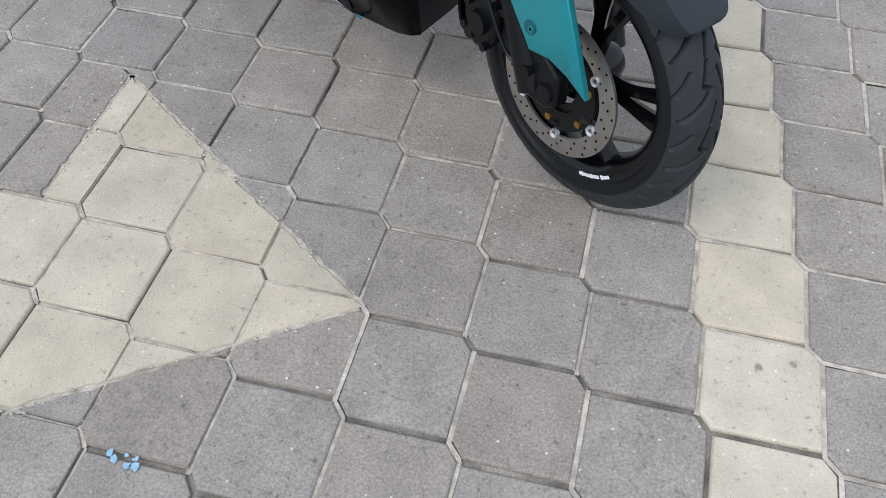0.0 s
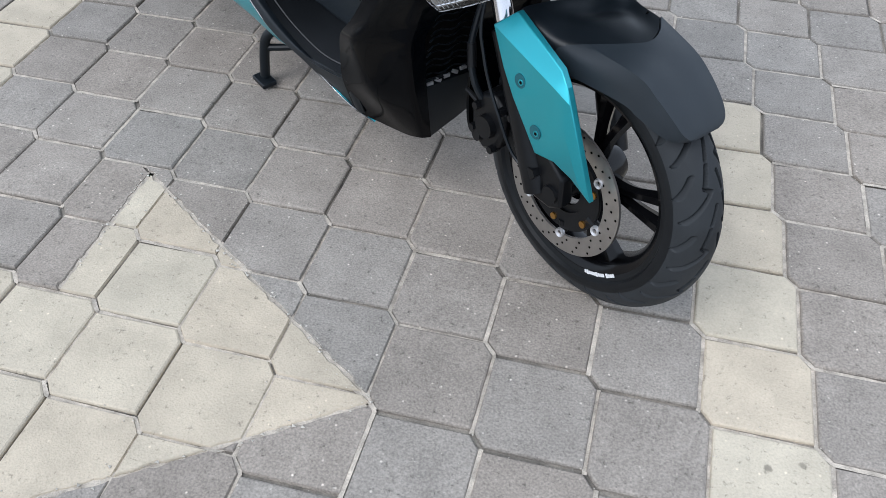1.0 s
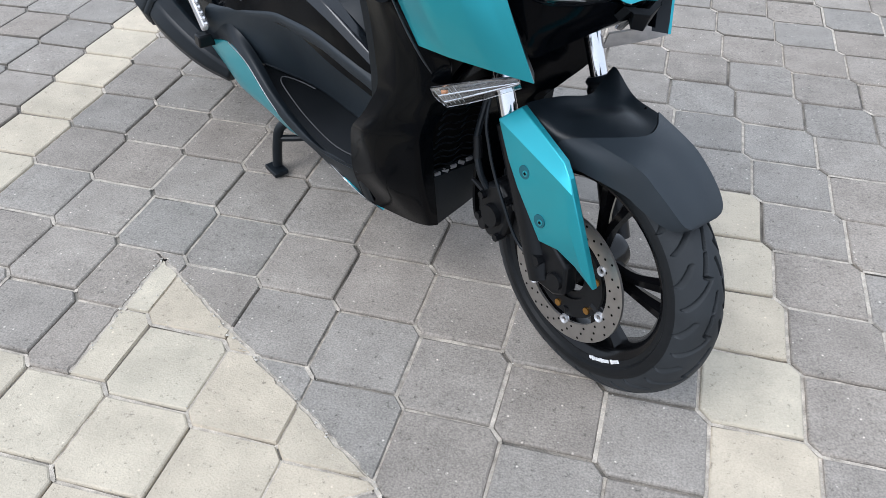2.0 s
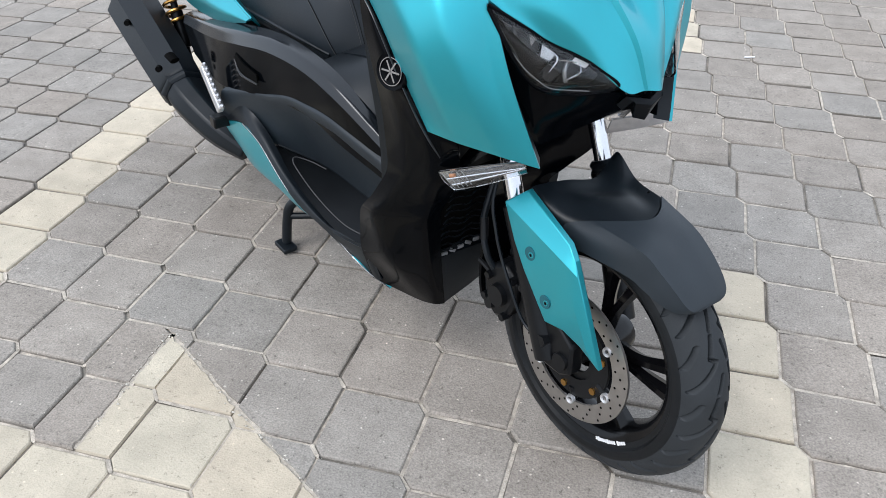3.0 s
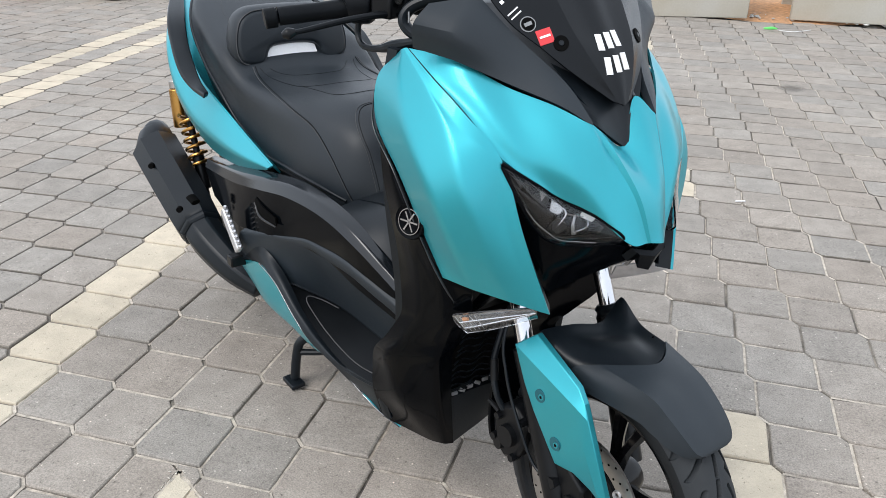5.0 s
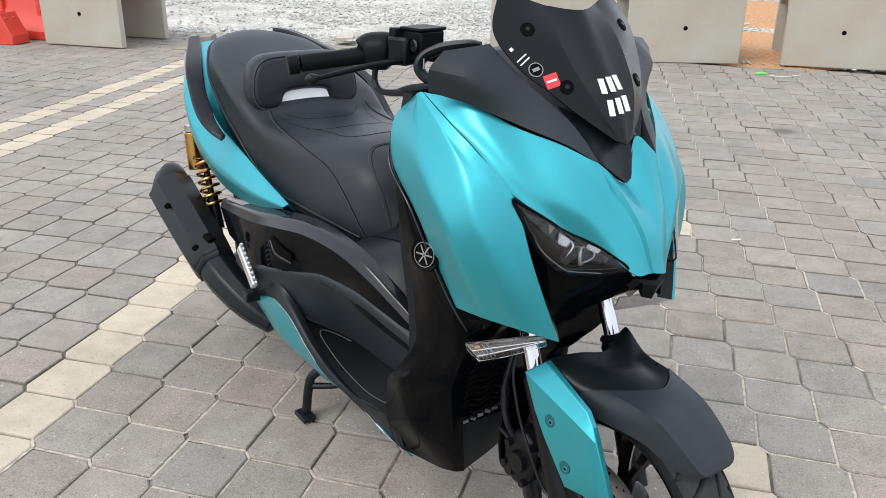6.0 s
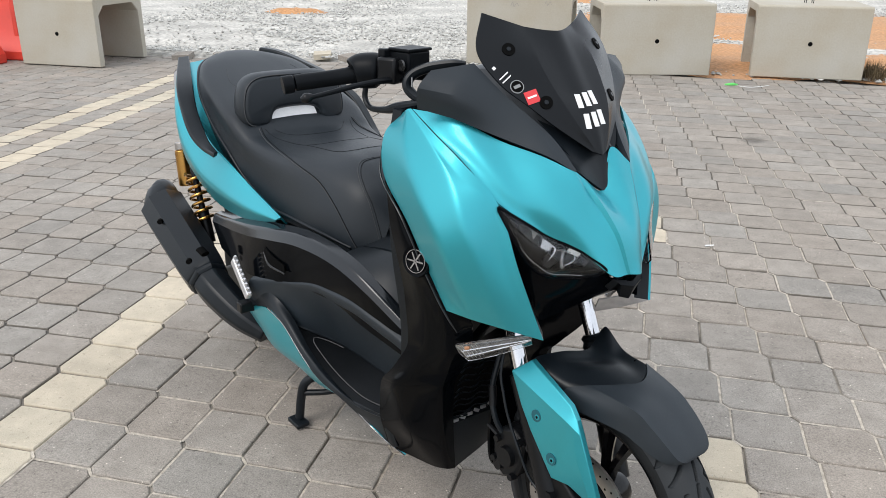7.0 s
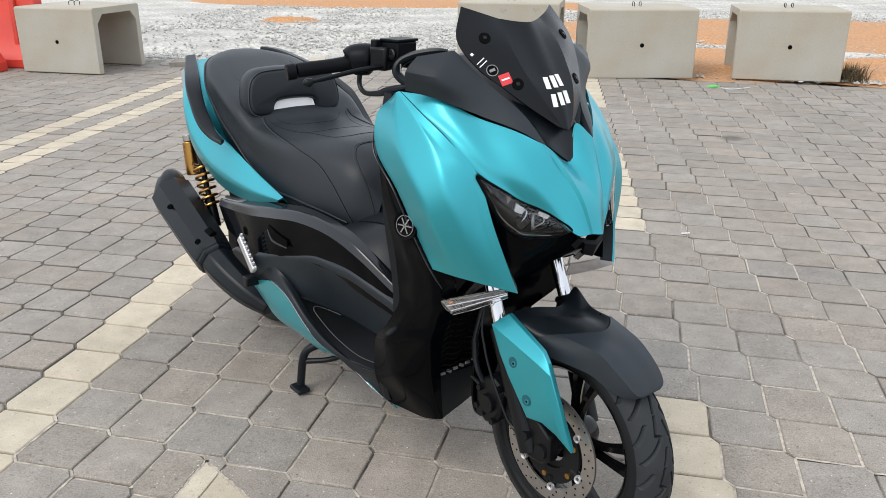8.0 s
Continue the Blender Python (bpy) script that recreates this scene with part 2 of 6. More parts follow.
def tube(pts, radius, sides=10, n=6, flat=1.0, sharp=()):
    """A round (or flattened) bar along a curve; radius may be a list, one for each point."""
    k = len(pts)
    rad = np.array(radius if isinstance(radius, (list, tuple)) else [radius] * k, float)
    data = spline(np.c_[np.array(pts, float), rad], n, sharp)
    p, rad = data[:, :3], data[:, 3]
    tan = np.gradient(p, axis=0)
    tan /= np.linalg.norm(tan, axis=1, keepdims=True) + 1e-9
    ref = np.array((0, 0, 1.0)) if abs(tan[0][2]) < 0.9 else np.array((1.0, 0, 0))
    vs, fs = [], []
    for i in range(len(p)):
        ref = ref - tan[i] * np.dot(ref, tan[i])
        ref /= np.linalg.norm(ref)
        side = np.cross(tan[i], ref)
        for s in range(sides):
            a = 2 * math.pi * s / sides
            vs.append(tuple(p[i] + rad[i] * (flat * math.cos(a) * ref + math.sin(a) * side)))
    for i in range(len(p) - 1):
        for s in range(sides):
            a, b = i * sides + s, i * sides + (s + 1) % sides
            fs.append((a, b, b + sides, a + sides))
    fs += [tuple(range(sides))[::-1], tuple((len(p) - 1) * sides + s for s in range(sides))]
    return vs, fs


def rod(p0, p1, r0, r1=None, sides=16):
    r1 = r0 if r1 is None else r1
    a, b = Vector(p0), Vector(p1)
    q = (b - a).to_track_quat("Z", "Y")
    vs, fs = [], []
    for c, r in ((a, r0), (b, r1)):
        for s in range(sides):
            t = 2 * math.pi * s / sides
            vs.append(tuple(c + q @ Vector((r * math.cos(t), r * math.sin(t), 0))))
    for s in range(sides):
        fs.append((s, (s + 1) % sides, sides + (s + 1) % sides, sides + s))
    return vs, fs + [tuple(range(sides))[::-1], tuple(range(sides, 2 * sides))]


def lathe(profile, steps=64, centre=(0, 0, 0)):
    """Profile of (radius, v) turned about the v axis; closed where the profile closes."""
    vs, fs, k = [], [], len(profile)
    for s in range(steps):
        a = 2 * math.pi * s / steps
        vs += [(centre[0] + r * math.cos(a), centre[1] + v, centre[2] + r * math.sin(a)) for r, v in profile]
    for s in range(steps):
        for j in range(k):
            a, b = s * k + j, s * k + (j + 1) % k
            c = (s + 1) % steps * k
            fs.append((a, b, c + (j + 1) % k, c + j))
    return vs, fs


def box(c, size, m=None):
    x, y, z = (s / 2 for s in size)
    vs = [(i * x, j * y, k * z) for i in (-1, 1) for j in (-1, 1) for k in (-1, 1)]
    vs = [tuple((m @ Vector(p) if m else Vector(p)) + Vector(c)) for p in vs]
    return vs, [(0, 1, 3, 2), (4, 6, 7, 5), (0, 4, 5, 1), (2, 3, 7, 6), (0, 2, 6, 4), (1, 5, 7, 3)]


def prism(outline, v0, v1):
    """An outline of (u, z) given depth from v0 to v1."""
    k = len(outline)
    vs = [(u, v0, z) for u, z in outline] + [(u, v1, z) for u, z in outline]
    fs = [tuple(range(k)), tuple(range(2 * k - 1, k - 1, -1))]
    return vs, fs + [(i, k + i, k + (i + 1) % k, (i + 1) % k) for i in range(k)]


def mesh_of(name, geo, mat, smooth=35):
    me = bpy.data.meshes.new(name)
    me.from_pydata([tuple(p) for p in geo[0]], [], [tuple(f) for f in geo[1]])
    b = bmesh.new()
    b.from_mesh(me)
    bmesh.ops.recalc_face_normals(b, faces=b.faces)
    b.to_mesh(me)
    b.free()
    me.materials.append(mat)
    if smooth:
        me.polygons.foreach_set("use_smooth", [True] * len(me.polygons))
        me.set_sharp_from_angle(angle=radians(smooth))
    return me


BODY = {"shape": None}     # how the scooter's parts are set: the body stands a little askew, the front end is steered a little


def askew(p):
    return p[0] + 0.05 * p[1], p[1] - 0.05 * (p[0] - 0.15), p[2]


def steered(p):
    s, c = math.sin(radians(1.8)), math.cos(radians(1.8))
    return 0.05 + (p[0] - 0.05) * c + p[1] * s, -(p[0] - 0.05) * s + p[1] * c + 0.012 - 0.03 * (p[2] - 0.27), p[2]


def part(name, geo, mat, parent, label="", smooth=35, bevel=0.0):
    """One mesh under a thing or under one of its parts."""
    if BODY["shape"]:
        geo = [BODY["shape"](p) for p in geo[0]], geo[1]
    ob = new(name, mesh_of(name, geo, mat, smooth))
    ob.parent = parent
    if bevel:
        mod = ob.modifiers.new("bevel", "BEVEL")
        mod.width, mod.segments, mod.limit_method, mod.angle_limit = bevel, 2, "ANGLE", radians(40)
    return tagged(ob, label)


def both(name, geo, mat, parent, label="", smooth=35, bevel=0.0):
    return part(name, geo, mat, parent, label, smooth, bevel), part(name, flip(geo), mat, parent, label, smooth, bevel)


def thing(name, m, label, category, group="", kind=""):
    ob = new(name)
    ob.matrix_world = m
    return tagged(ob, label, category, group, kind)


# ---- ground and setting ----
W, K, CUT = 0.2, 0.0236, 0.0285     # paver width, and the cut of its two corners across and along
EDGE = 7.55                 # far edge of the paving


def fall(x):
    """The paving drains a little towards the far side of the lane."""
    return -min(0.045, 0.017 * max(0.0, -2.3 - x))


def junction(i, j):
    return i * W - j * K, j * W - i * K


def ground_sheet():
    xs = [-300, -60, -24, -15, -10, -7, -4, -1, 2, 5, 9, 16, 40, 300]
    ys = [-300, -40, -14, -6, 0, 5, 7.7, 8.2, 9.5, 11, 13, 16, 20, 30, 60, 300]
    vs, fs = [], []
    for y in ys:
        for x in xs:
            h = -0.09 if y < 7.8 else -0.02 + 0.05 * noise.noise((x * 0.4, y * 0.4, 0))
            vs.append((x, y, h))
    c = len(xs)
    for a in range(len(ys) - 1):
        for b in range(c - 1):
            fs.append((a * c + b, a * c + b + 1, (a + 1) * c + b + 1, (a + 1) * c + b))
    return vs, fs


tagged(new("ground", mesh_of("ground", ground_sheet(), GRAVEL)), "grey gravel ground with dusty bare patches", "ground", kind="structure")

bed = new("pavement", mesh_of("pavement", ([(x, y, fall(x) - 0.0085) for y in (-8, EDGE) for x in (-16, -4.947, -2.3, 14)], [(k, k + 1, k + 5, k + 4) for k in range(3)]), SAND))
tagged(bed, "paved yard of interlocking concrete pavers with sandy joints", "pavement", kind="structure")


def clay_patch(x, y, rx, ry, seed):
    vs, fs, n = [(x, y, 0.03)], [], 28
    for ring, (s, h) in enumerate(((0.55, 0.045), (1.0, -0.03))):
        for k in range(n):
            a = 2 * math.pi * k / n
            w = s * (1 + 0.35 * noise.noise((math.cos(a) * 1.7 + seed, math.sin(a) * 1.7, ring)))
            vs.append((x + rx * w * math.cos(a), y + ry * w * math.sin(a), h + 0.02 * noise.noise((a * 3, seed, ring))))
    for k in range(n):
        a, b = 1 + k, 1 + (k + 1) % n
        fs += [(0, a, b), (a, a + n, b + n, b)]
    return vs, fs


for x, y, rx, ry, s in ((0.55, 9.1, 1.5, 1.4, 1.0), (3.1, 8.8, 1.7, 1.3, 4.0), (-6.5, 12.8, 0.6, 0.25, 9.0), (2.2, 13.0, 4.6, 2.6, 6.0), (-6.0, 17.5, 7.0, 1.6, 12.0)):
    tagged(new("clay_mound", mesh_of("clay_mound", clay_patch(x, y, rx, ry, s), CLAY)), "low mound of loose orange clay on the gravel", "soil", "clay mounds", "stuff")


def stones(count, x0, x1, y0, y1, small, big, rng):
    """Crushed stones: squashed, uneven eight-sided lumps."""
    vs, fs = [], []
    for _ in range(count):
        x, y = rng.uniform(x0, x1), y0 + (y1 - y0) * rng.random() ** 1.6
        if noise.noise((x * 0.5, y * 0.5, 3)) < -0.12 and rng.random() < 0.85:
            continue
        s = rng.uniform(small, big)
        k, a = len(vs), rng.uniform(0, 6.28)
        for p in ((1, 0, 0), (-1, 0, 0), (0, 1, 0), (0, -1, 0), (0, 0, 0.8), (0, 0, -0.6)):
            q = Matrix.Rotation(a, 3, "Z") @ Vector(p)
            vs.append((x + q.x * s * rng.uniform(0.6, 1.2), y + q.y * s * rng.uniform(0.6, 1.2), -0.005 + q.z * s * rng.uniform(0.5, 1.0)))
        for f in ((0, 2, 4), (2, 1, 4), (1, 3, 4), (3, 0, 4), (2, 0, 5), (1, 2, 5), (3, 1, 5), (0, 3, 5)):
            fs.append(tuple(k + i for i in f))
    return vs, fs


tagged(new("crushed_stone", mesh_of("crushed_stone", stones(22000, -9, 6, EDGE + 0.2, 17, 0.009, 0.036, random.Random(4)), STONE, 0)), "scattered crushed grey stones over the gravel ground", "gravel", kind="stuff")


def culvert(name, x, y, turn, length, depth, height, label, marks=()):
    """Precast channel block lying mouth down: an open tunnel runs its whole length."""
    t, c = 0.075, 0.10
    out = [(0, 0), (0, height - 0.015), (0.015, height), (depth - 0.015, height), (depth, height - 0.015), (depth, 0), (depth - t, 0), (depth - t, height - t - c), (depth - t - c, height - t), (t + c, height - t), (t, height - t - c), (t, 0)]
    n, steps = len(out), 1
    vs = [(s * length, d, z) for s in (0, 1) for d, z in out]
    fs = [(k, (k + 1) % n, n + (k + 1) % n, n + k) for k in range(n)]
    quads = [(0, 1, 10, 11), (1, 2, 9, 10), (2, 3, 8, 9), (3, 4, 7, 8), (4, 5, 6, 7)]
    fs += quads + [tuple(n + k for k in q[::-1]) for q in quads]
    block = thing(name, pose(x, y, fall(x) * 0.8 if x < -5 else 0.0, 0, 0, turn), label, "concrete block", "concrete channel blocks along the paving's edge")
    part("body", (vs, fs), CONCRETE, block, "", 30, 0.008)
    part("lifting_hole", rod((length * 0.5, -0.001, height * 0.48), (length * 0.5, 0.02, height * 0.48), 0.022, 0.016, 14), HOLE, block, "round lifting hole painted as a dark disc on the face")
    for d in (-0.04, 0.03):
        part("wire_loop", tube([(length * 0.5 + d, depth * 0.4, height - 0.01), (length * 0.5 + d, depth * 0.4, height + 0.04), (length * 0.5 + d, depth * 0.5, height + 0.04), (length * 0.5 + d, depth * 0.5, height - 0.01)], 0.004, 6, 3), DARKMETAL, block, "thin rusty lifting wire")
    for u, z, s in marks:
        part("scrawl", tube([(u, -0.001, z), (u + 0.03 * s, -0.001, z + 0.05 * s), (u + 0.05 * s, -0.001, z - 0.02 * s), (u + 0.09 * s, -0.001, z + 0.04 * s), (u + 0.12 * s, -0.001, z)], 0.0014, 4, 3), GREYVINYL, block, "faint dark scrawl on the concrete")
    return block


culvert("concrete_block", -6.98, 6.53, 0, 0.98, 0.86, 0.70, "pale concrete channel block with a dark open end")
culvert("concrete_block", -2.27, 7.76, 2, 1.12, 0.80, 0.72, "pale concrete channel block with faint dark scrawls", ((0.47, 0.62, 0.7), (0.83, 0.64, 0.6)))
culvert("concrete_block", -0.80, 7.38, 14, 1.12, 0.80, 0.70, "grey concrete channel block stained near its foot")
culvert("concrete_block", 0.68, 7.72, 2, 1.06, 0.80, 0.70, "grey concrete channel block stained brown near the ground")


def barrier(x, y, turn, length, height, label):
    b = thing("traffic_barrier", pose(x, y, fall(x), 0, 0, turn), label, "traffic barrier", "red plastic barriers")
    foot = [(-0.22, 0), (0.22, 0), (0.22, 0.10), (0.17, 0.18), (0.09, 0.34), (0.075, height), (-0.075, height), (-0.09, 0.34), (-0.17, 0.18), (-0.22, 0.10)]
    k = len(foot)
    vs = [(s, d, z) for s in (0, length) for d, z in foot]
    fs = [(i, (i + 1) % k, k + (i + 1) % k, k + i) for i in range(k)] + [tuple(range(k))[::-1], tuple(range(k, 2 * k))]
    part("body", (vs, fs), REDPLASTIC, b, "", 30, 0.02)
    for s in (0.25, 0.75):
        part("rib", box((length * s, -0.1, height * 0.55), (0.07, 0.06, height * 0.7)), REDPLASTIC, b, "", 30, 0.015)
    part("filler_cap", rod((length * 0.5, 0, height), (length * 0.5, 0, height + 0.03), 0.05), REDPLASTIC, b)


barrier(-8.05, 6.95, 0, 1.05, 0.85, "red plastic water-filled traffic barrier")
barrier(-7.45, 6.33, 90, 0.25, 0.32, "short red plastic barrier foot beside the concrete block")

for x, y, a, h in ((-5.55, 7.42, 12, 0.05), (-5.1, 7.55, 40, 0.05), (-4.55, 7.7, -8, 0.06), (-4.0, 7.85, 20, 0.05), (-3.6, 7.7, 60, 0.05)):
    t = new("loose_paver", mesh_of("loose_paver", box((0, 0, 0), (0.2, 0.2, 0.06)), DARKPAVER if x < -4.7 or x > -3.8 else LIGHTPAVER, 0))
    t.matrix_world = pose(x, y, h - 0.02 + fall(x), 4, -3, a)
    tagged(t, "loose concrete paver lying at the paving's edge", "paver", "loose pavers")

flag = thing("green_plug", pose(0.40, 7.0, 0.004, 0, 0, 8), "small green plastic plug tied to a white cord on the paving", "litter")
part("plug", tube([(0, 0, 0.02), (0.07, 0, 0.025), (0.12, 0.01, 0.02)], [0.007, 0.014, 0.004], 8), GREEN, flag)
part("cord", tube([(0.12, 0.01, 0.01), (0.22, -0.03, 0.006), (0.33, 0.02, 0.006), (0.43, 0.10, 0.006)], 0.003, 6), STRING, flag, "white cord")


# ---- the scooter: u runs back from the front axle's foot, v to its right, z up ----
scooter = thing("scooter", pose(-0.2685, 0.291, 0.0, 1.5, 0, 144.9), "teal and black maxi scooter on its centre stand", "scooter")
AX = 0.270


def tyre(width, radius, rim, tread=True):
    """Tyre with a rounded crown; the tread's grooves are sunk into it."""
    steps, half = 1500 if tread else 120, []
    for q in np.linspace(-1, 1, 111 if tread else 31):
        a = q * 1.18
        half.append((radius - 0.052 * (1 - math.cos(a)) / (1 - math.cos(1.18)) - 0.004 * abs(q) ** 6, width / 2 * math.sin(a) / math.sin(1.18)))
    h = width / 2
    walls = [(radius - 0.066, h * 0.99), (rim + 0.006, h * 0.86), (rim - 0.004, h * 0.80)]
    prof = np.array([(r, -v) for r, v in walls[::-1]] + half + walls)
    pitch = 2 * math.pi * radius / 15
    turn = np.arange(steps) * 2 * math.pi / steps
    arc = np.tile((turn * radius)[:, None] % pitch, (1, len(prof)))
    across = np.tile(prof[:, 1], (steps, 1))
    far_off = np.ones_like(arc)
    for s in (1, -1):
        o = 0.0 if s > 0 else pitch / 2
        for s0, v0, s1, v1, w in ((0.000, 0.013, 0.038, 0.021, 0.0024), (0.038, 0.021, 0.044, 0.012, 0.0024), (0.044, 0.012, 0.098, 0.044, 0.0026), (0.012, 0.034, 0.050, 0.047, 0.0023), (0.070, 0.004, 0.104, 0.012, 0.0021)):
            for shift in (-pitch, 0, pitch):
                px, py, qx, qy = arc - s0 - o - shift, across - v0 * s, s1 - s0, (v1 - v0) * s
                t = np.clip((px * qx + py * qy) / (qx * qx + qy * qy), 0, 1)
                far_off = np.minimum(far_off, np.hypot(px - t * qx, py - t * qy) - w)
    r = np.tile(prof[:, 0], (steps, 1))
    if tread:
        r[:, 3:-3] -= 0.012 * np.clip(0.55 - far_off[:, 3:-3] / 0.0020, 0, 1)
    vs = np.stack([r * np.cos(turn)[:, None], across, r * np.sin(turn)[:, None]], axis=2).reshape(-1, 3).tolist()
    k, fs = len(prof), []
    for s in range(steps):
        for j in range(k - 1):
            a, b = s * k + j, (s + 1) % steps * k + j
            fs.append((a, a + 1, b + 1, b))
    return vs, fs


def wheel(name, u, width, radius, rim, front):
    put = Matrix.Translation((u, 0, AX))
    h = width / 2 * 0.80
    ring = [(rim, -h), (rim + 0.008, -h - 0.004), (rim + 0.008, -h + 0.004), (rim - 0.012, -h + 0.016), (rim - 0.018, 0), (rim - 0.012, h - 0.016), (rim + 0.008, h - 0.004), (rim + 0.008, h + 0.004), (rim, h), (rim - 0.012, h - 0.004), (rim - 0.024, h - 0.02), (rim - 0.028, 0), (rim - 0.024, -h + 0.02), (rim - 0.012, -h + 0.004)]
    w = part(name, moved(lathe(ring, 96), put), RIM, scooter, "black cast alloy wheel")
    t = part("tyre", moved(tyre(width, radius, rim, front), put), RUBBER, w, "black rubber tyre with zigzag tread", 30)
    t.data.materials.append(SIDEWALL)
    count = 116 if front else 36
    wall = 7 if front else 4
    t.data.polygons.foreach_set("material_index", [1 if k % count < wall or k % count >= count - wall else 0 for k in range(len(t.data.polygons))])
    part("hub", moved(lathe([(0.012, -0.05), (0.035, -0.05), (0.042, -0.03), (0.042, 0.03), (0.035, 0.05), (0.012, 0.05)], 32), put), RIM, w)
    for k in range(5):
        a0 = 2 * math.pi * k / 5 + 0.5
        for da in (-0.16, 0.16):
            r0, r1 = 0.035, rim - 0.018
            p = [(r0 * math.cos(a0), 0.0, r0 * math.sin(a0)), (0.5 * (r0 + r1) * math.cos(a0 + da * 0.75), 0.012, 0.5 * (r0 + r1) * math.sin(a0 + da * 0.75)), (r1 * math.cos(a0 + da), 0.006, r1 * math.sin(a0 + da))]
            part("spoke", moved(tube(p, [0.020, 0.014, 0.019], 6, 5, flat=0.75), put), RIM, w)
    if front:
        dv = 0.078
        ri, ro = 0.098, 0.1335
        disc = part("brake_disc", moved(lathe([(ri, dv - 0.0025), (ro, dv - 0.0025), (ro, dv + 0.0025), (ri, dv + 0.0025)], 96), put), STEEL, w, "drilled steel brake disc")
        holes = []
        for k in range(60):
            a = 2 * math.pi * k / 60
            r = 0.106 + 0.0105 * (k % 3)
            c = (r * math.cos(a), 0, r * math.sin(a))
            holes.append(rod((c[0], dv + 0.0015, c[2]), (c[0], dv + 0.0030, c[2]), 0.0024, sides=8))
        part("drilled_hole", moved(join(*holes), put), HOLE, disc, "drilled holes of the disc painted as dark spots")
        part("disc_carrier", moved(lathe([(0.05, dv - 0.008), (0.086, dv - 0.006), (0.086, dv), (0.05, dv - 0.001)], 48), put), DARKMETAL, w)
        for k in range(6):
            a = 2 * math.pi * k / 6 + 0.38
            c = (0.097 * math.cos(a), 0, 0.097 * math.sin(a))
            part("disc_arm", moved(rod((0.07 * math.cos(a), dv - 0.004, 0.07 * math.sin(a)), (c[0], dv - 0.008, c[2]), 0.008, 0.008, 8), put), DARKMETAL, w)
            part("disc_button", moved(lathe([(0.0046, -0.002), (0.0090, -0.002), (0.0098, 0.002), (0.0086, 0.006), (0.0046, 0.004)], 18, (c[0], dv, c[2])), put), SILVER, w, "bright floating disc button")
            b = a + 0.28
            part("disc_bolt", moved(rod((0.074 * math.cos(b), dv - 0.004, 0.074 * math.sin(b)), (0.074 * math.cos(b), dv + 0.0025, 0.074 * math.sin(b)), 0.0078, 0.0068, 16), put), GOLD, w, "gold disc bolt")
        part("axle_nut", moved(rod((0, 0.05, 0), (0, 0.115, 0), 0.024, 0.017, 12), put), DARKMETAL, w)
        for k in range(13):
            b = radians(20 + 1.75 * k + (1.2 if k > 8 else 0))
            r = rim - 0.004
            tall = (0.0065, 0.0085, 0.0065, 0.0065)[k % 4]
            g = box((-r * math.sin(b), h + 0.0035, -r * math.cos(b)), (0.0042, 0.0014, tall), Matrix.Rotation(b, 3, "Y"))
            part("wheel_lettering", moved(g, put), WHITE, w, "small white mark on the rim")
    return w


BODY["shape"] = steered
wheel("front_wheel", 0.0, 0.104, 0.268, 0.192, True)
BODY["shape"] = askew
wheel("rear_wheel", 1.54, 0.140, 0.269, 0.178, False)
BODY["shape"] = steered


# fork, covers, fender
def fork_point(z):
    return 0.05 + (z - 0.27) * 0.5


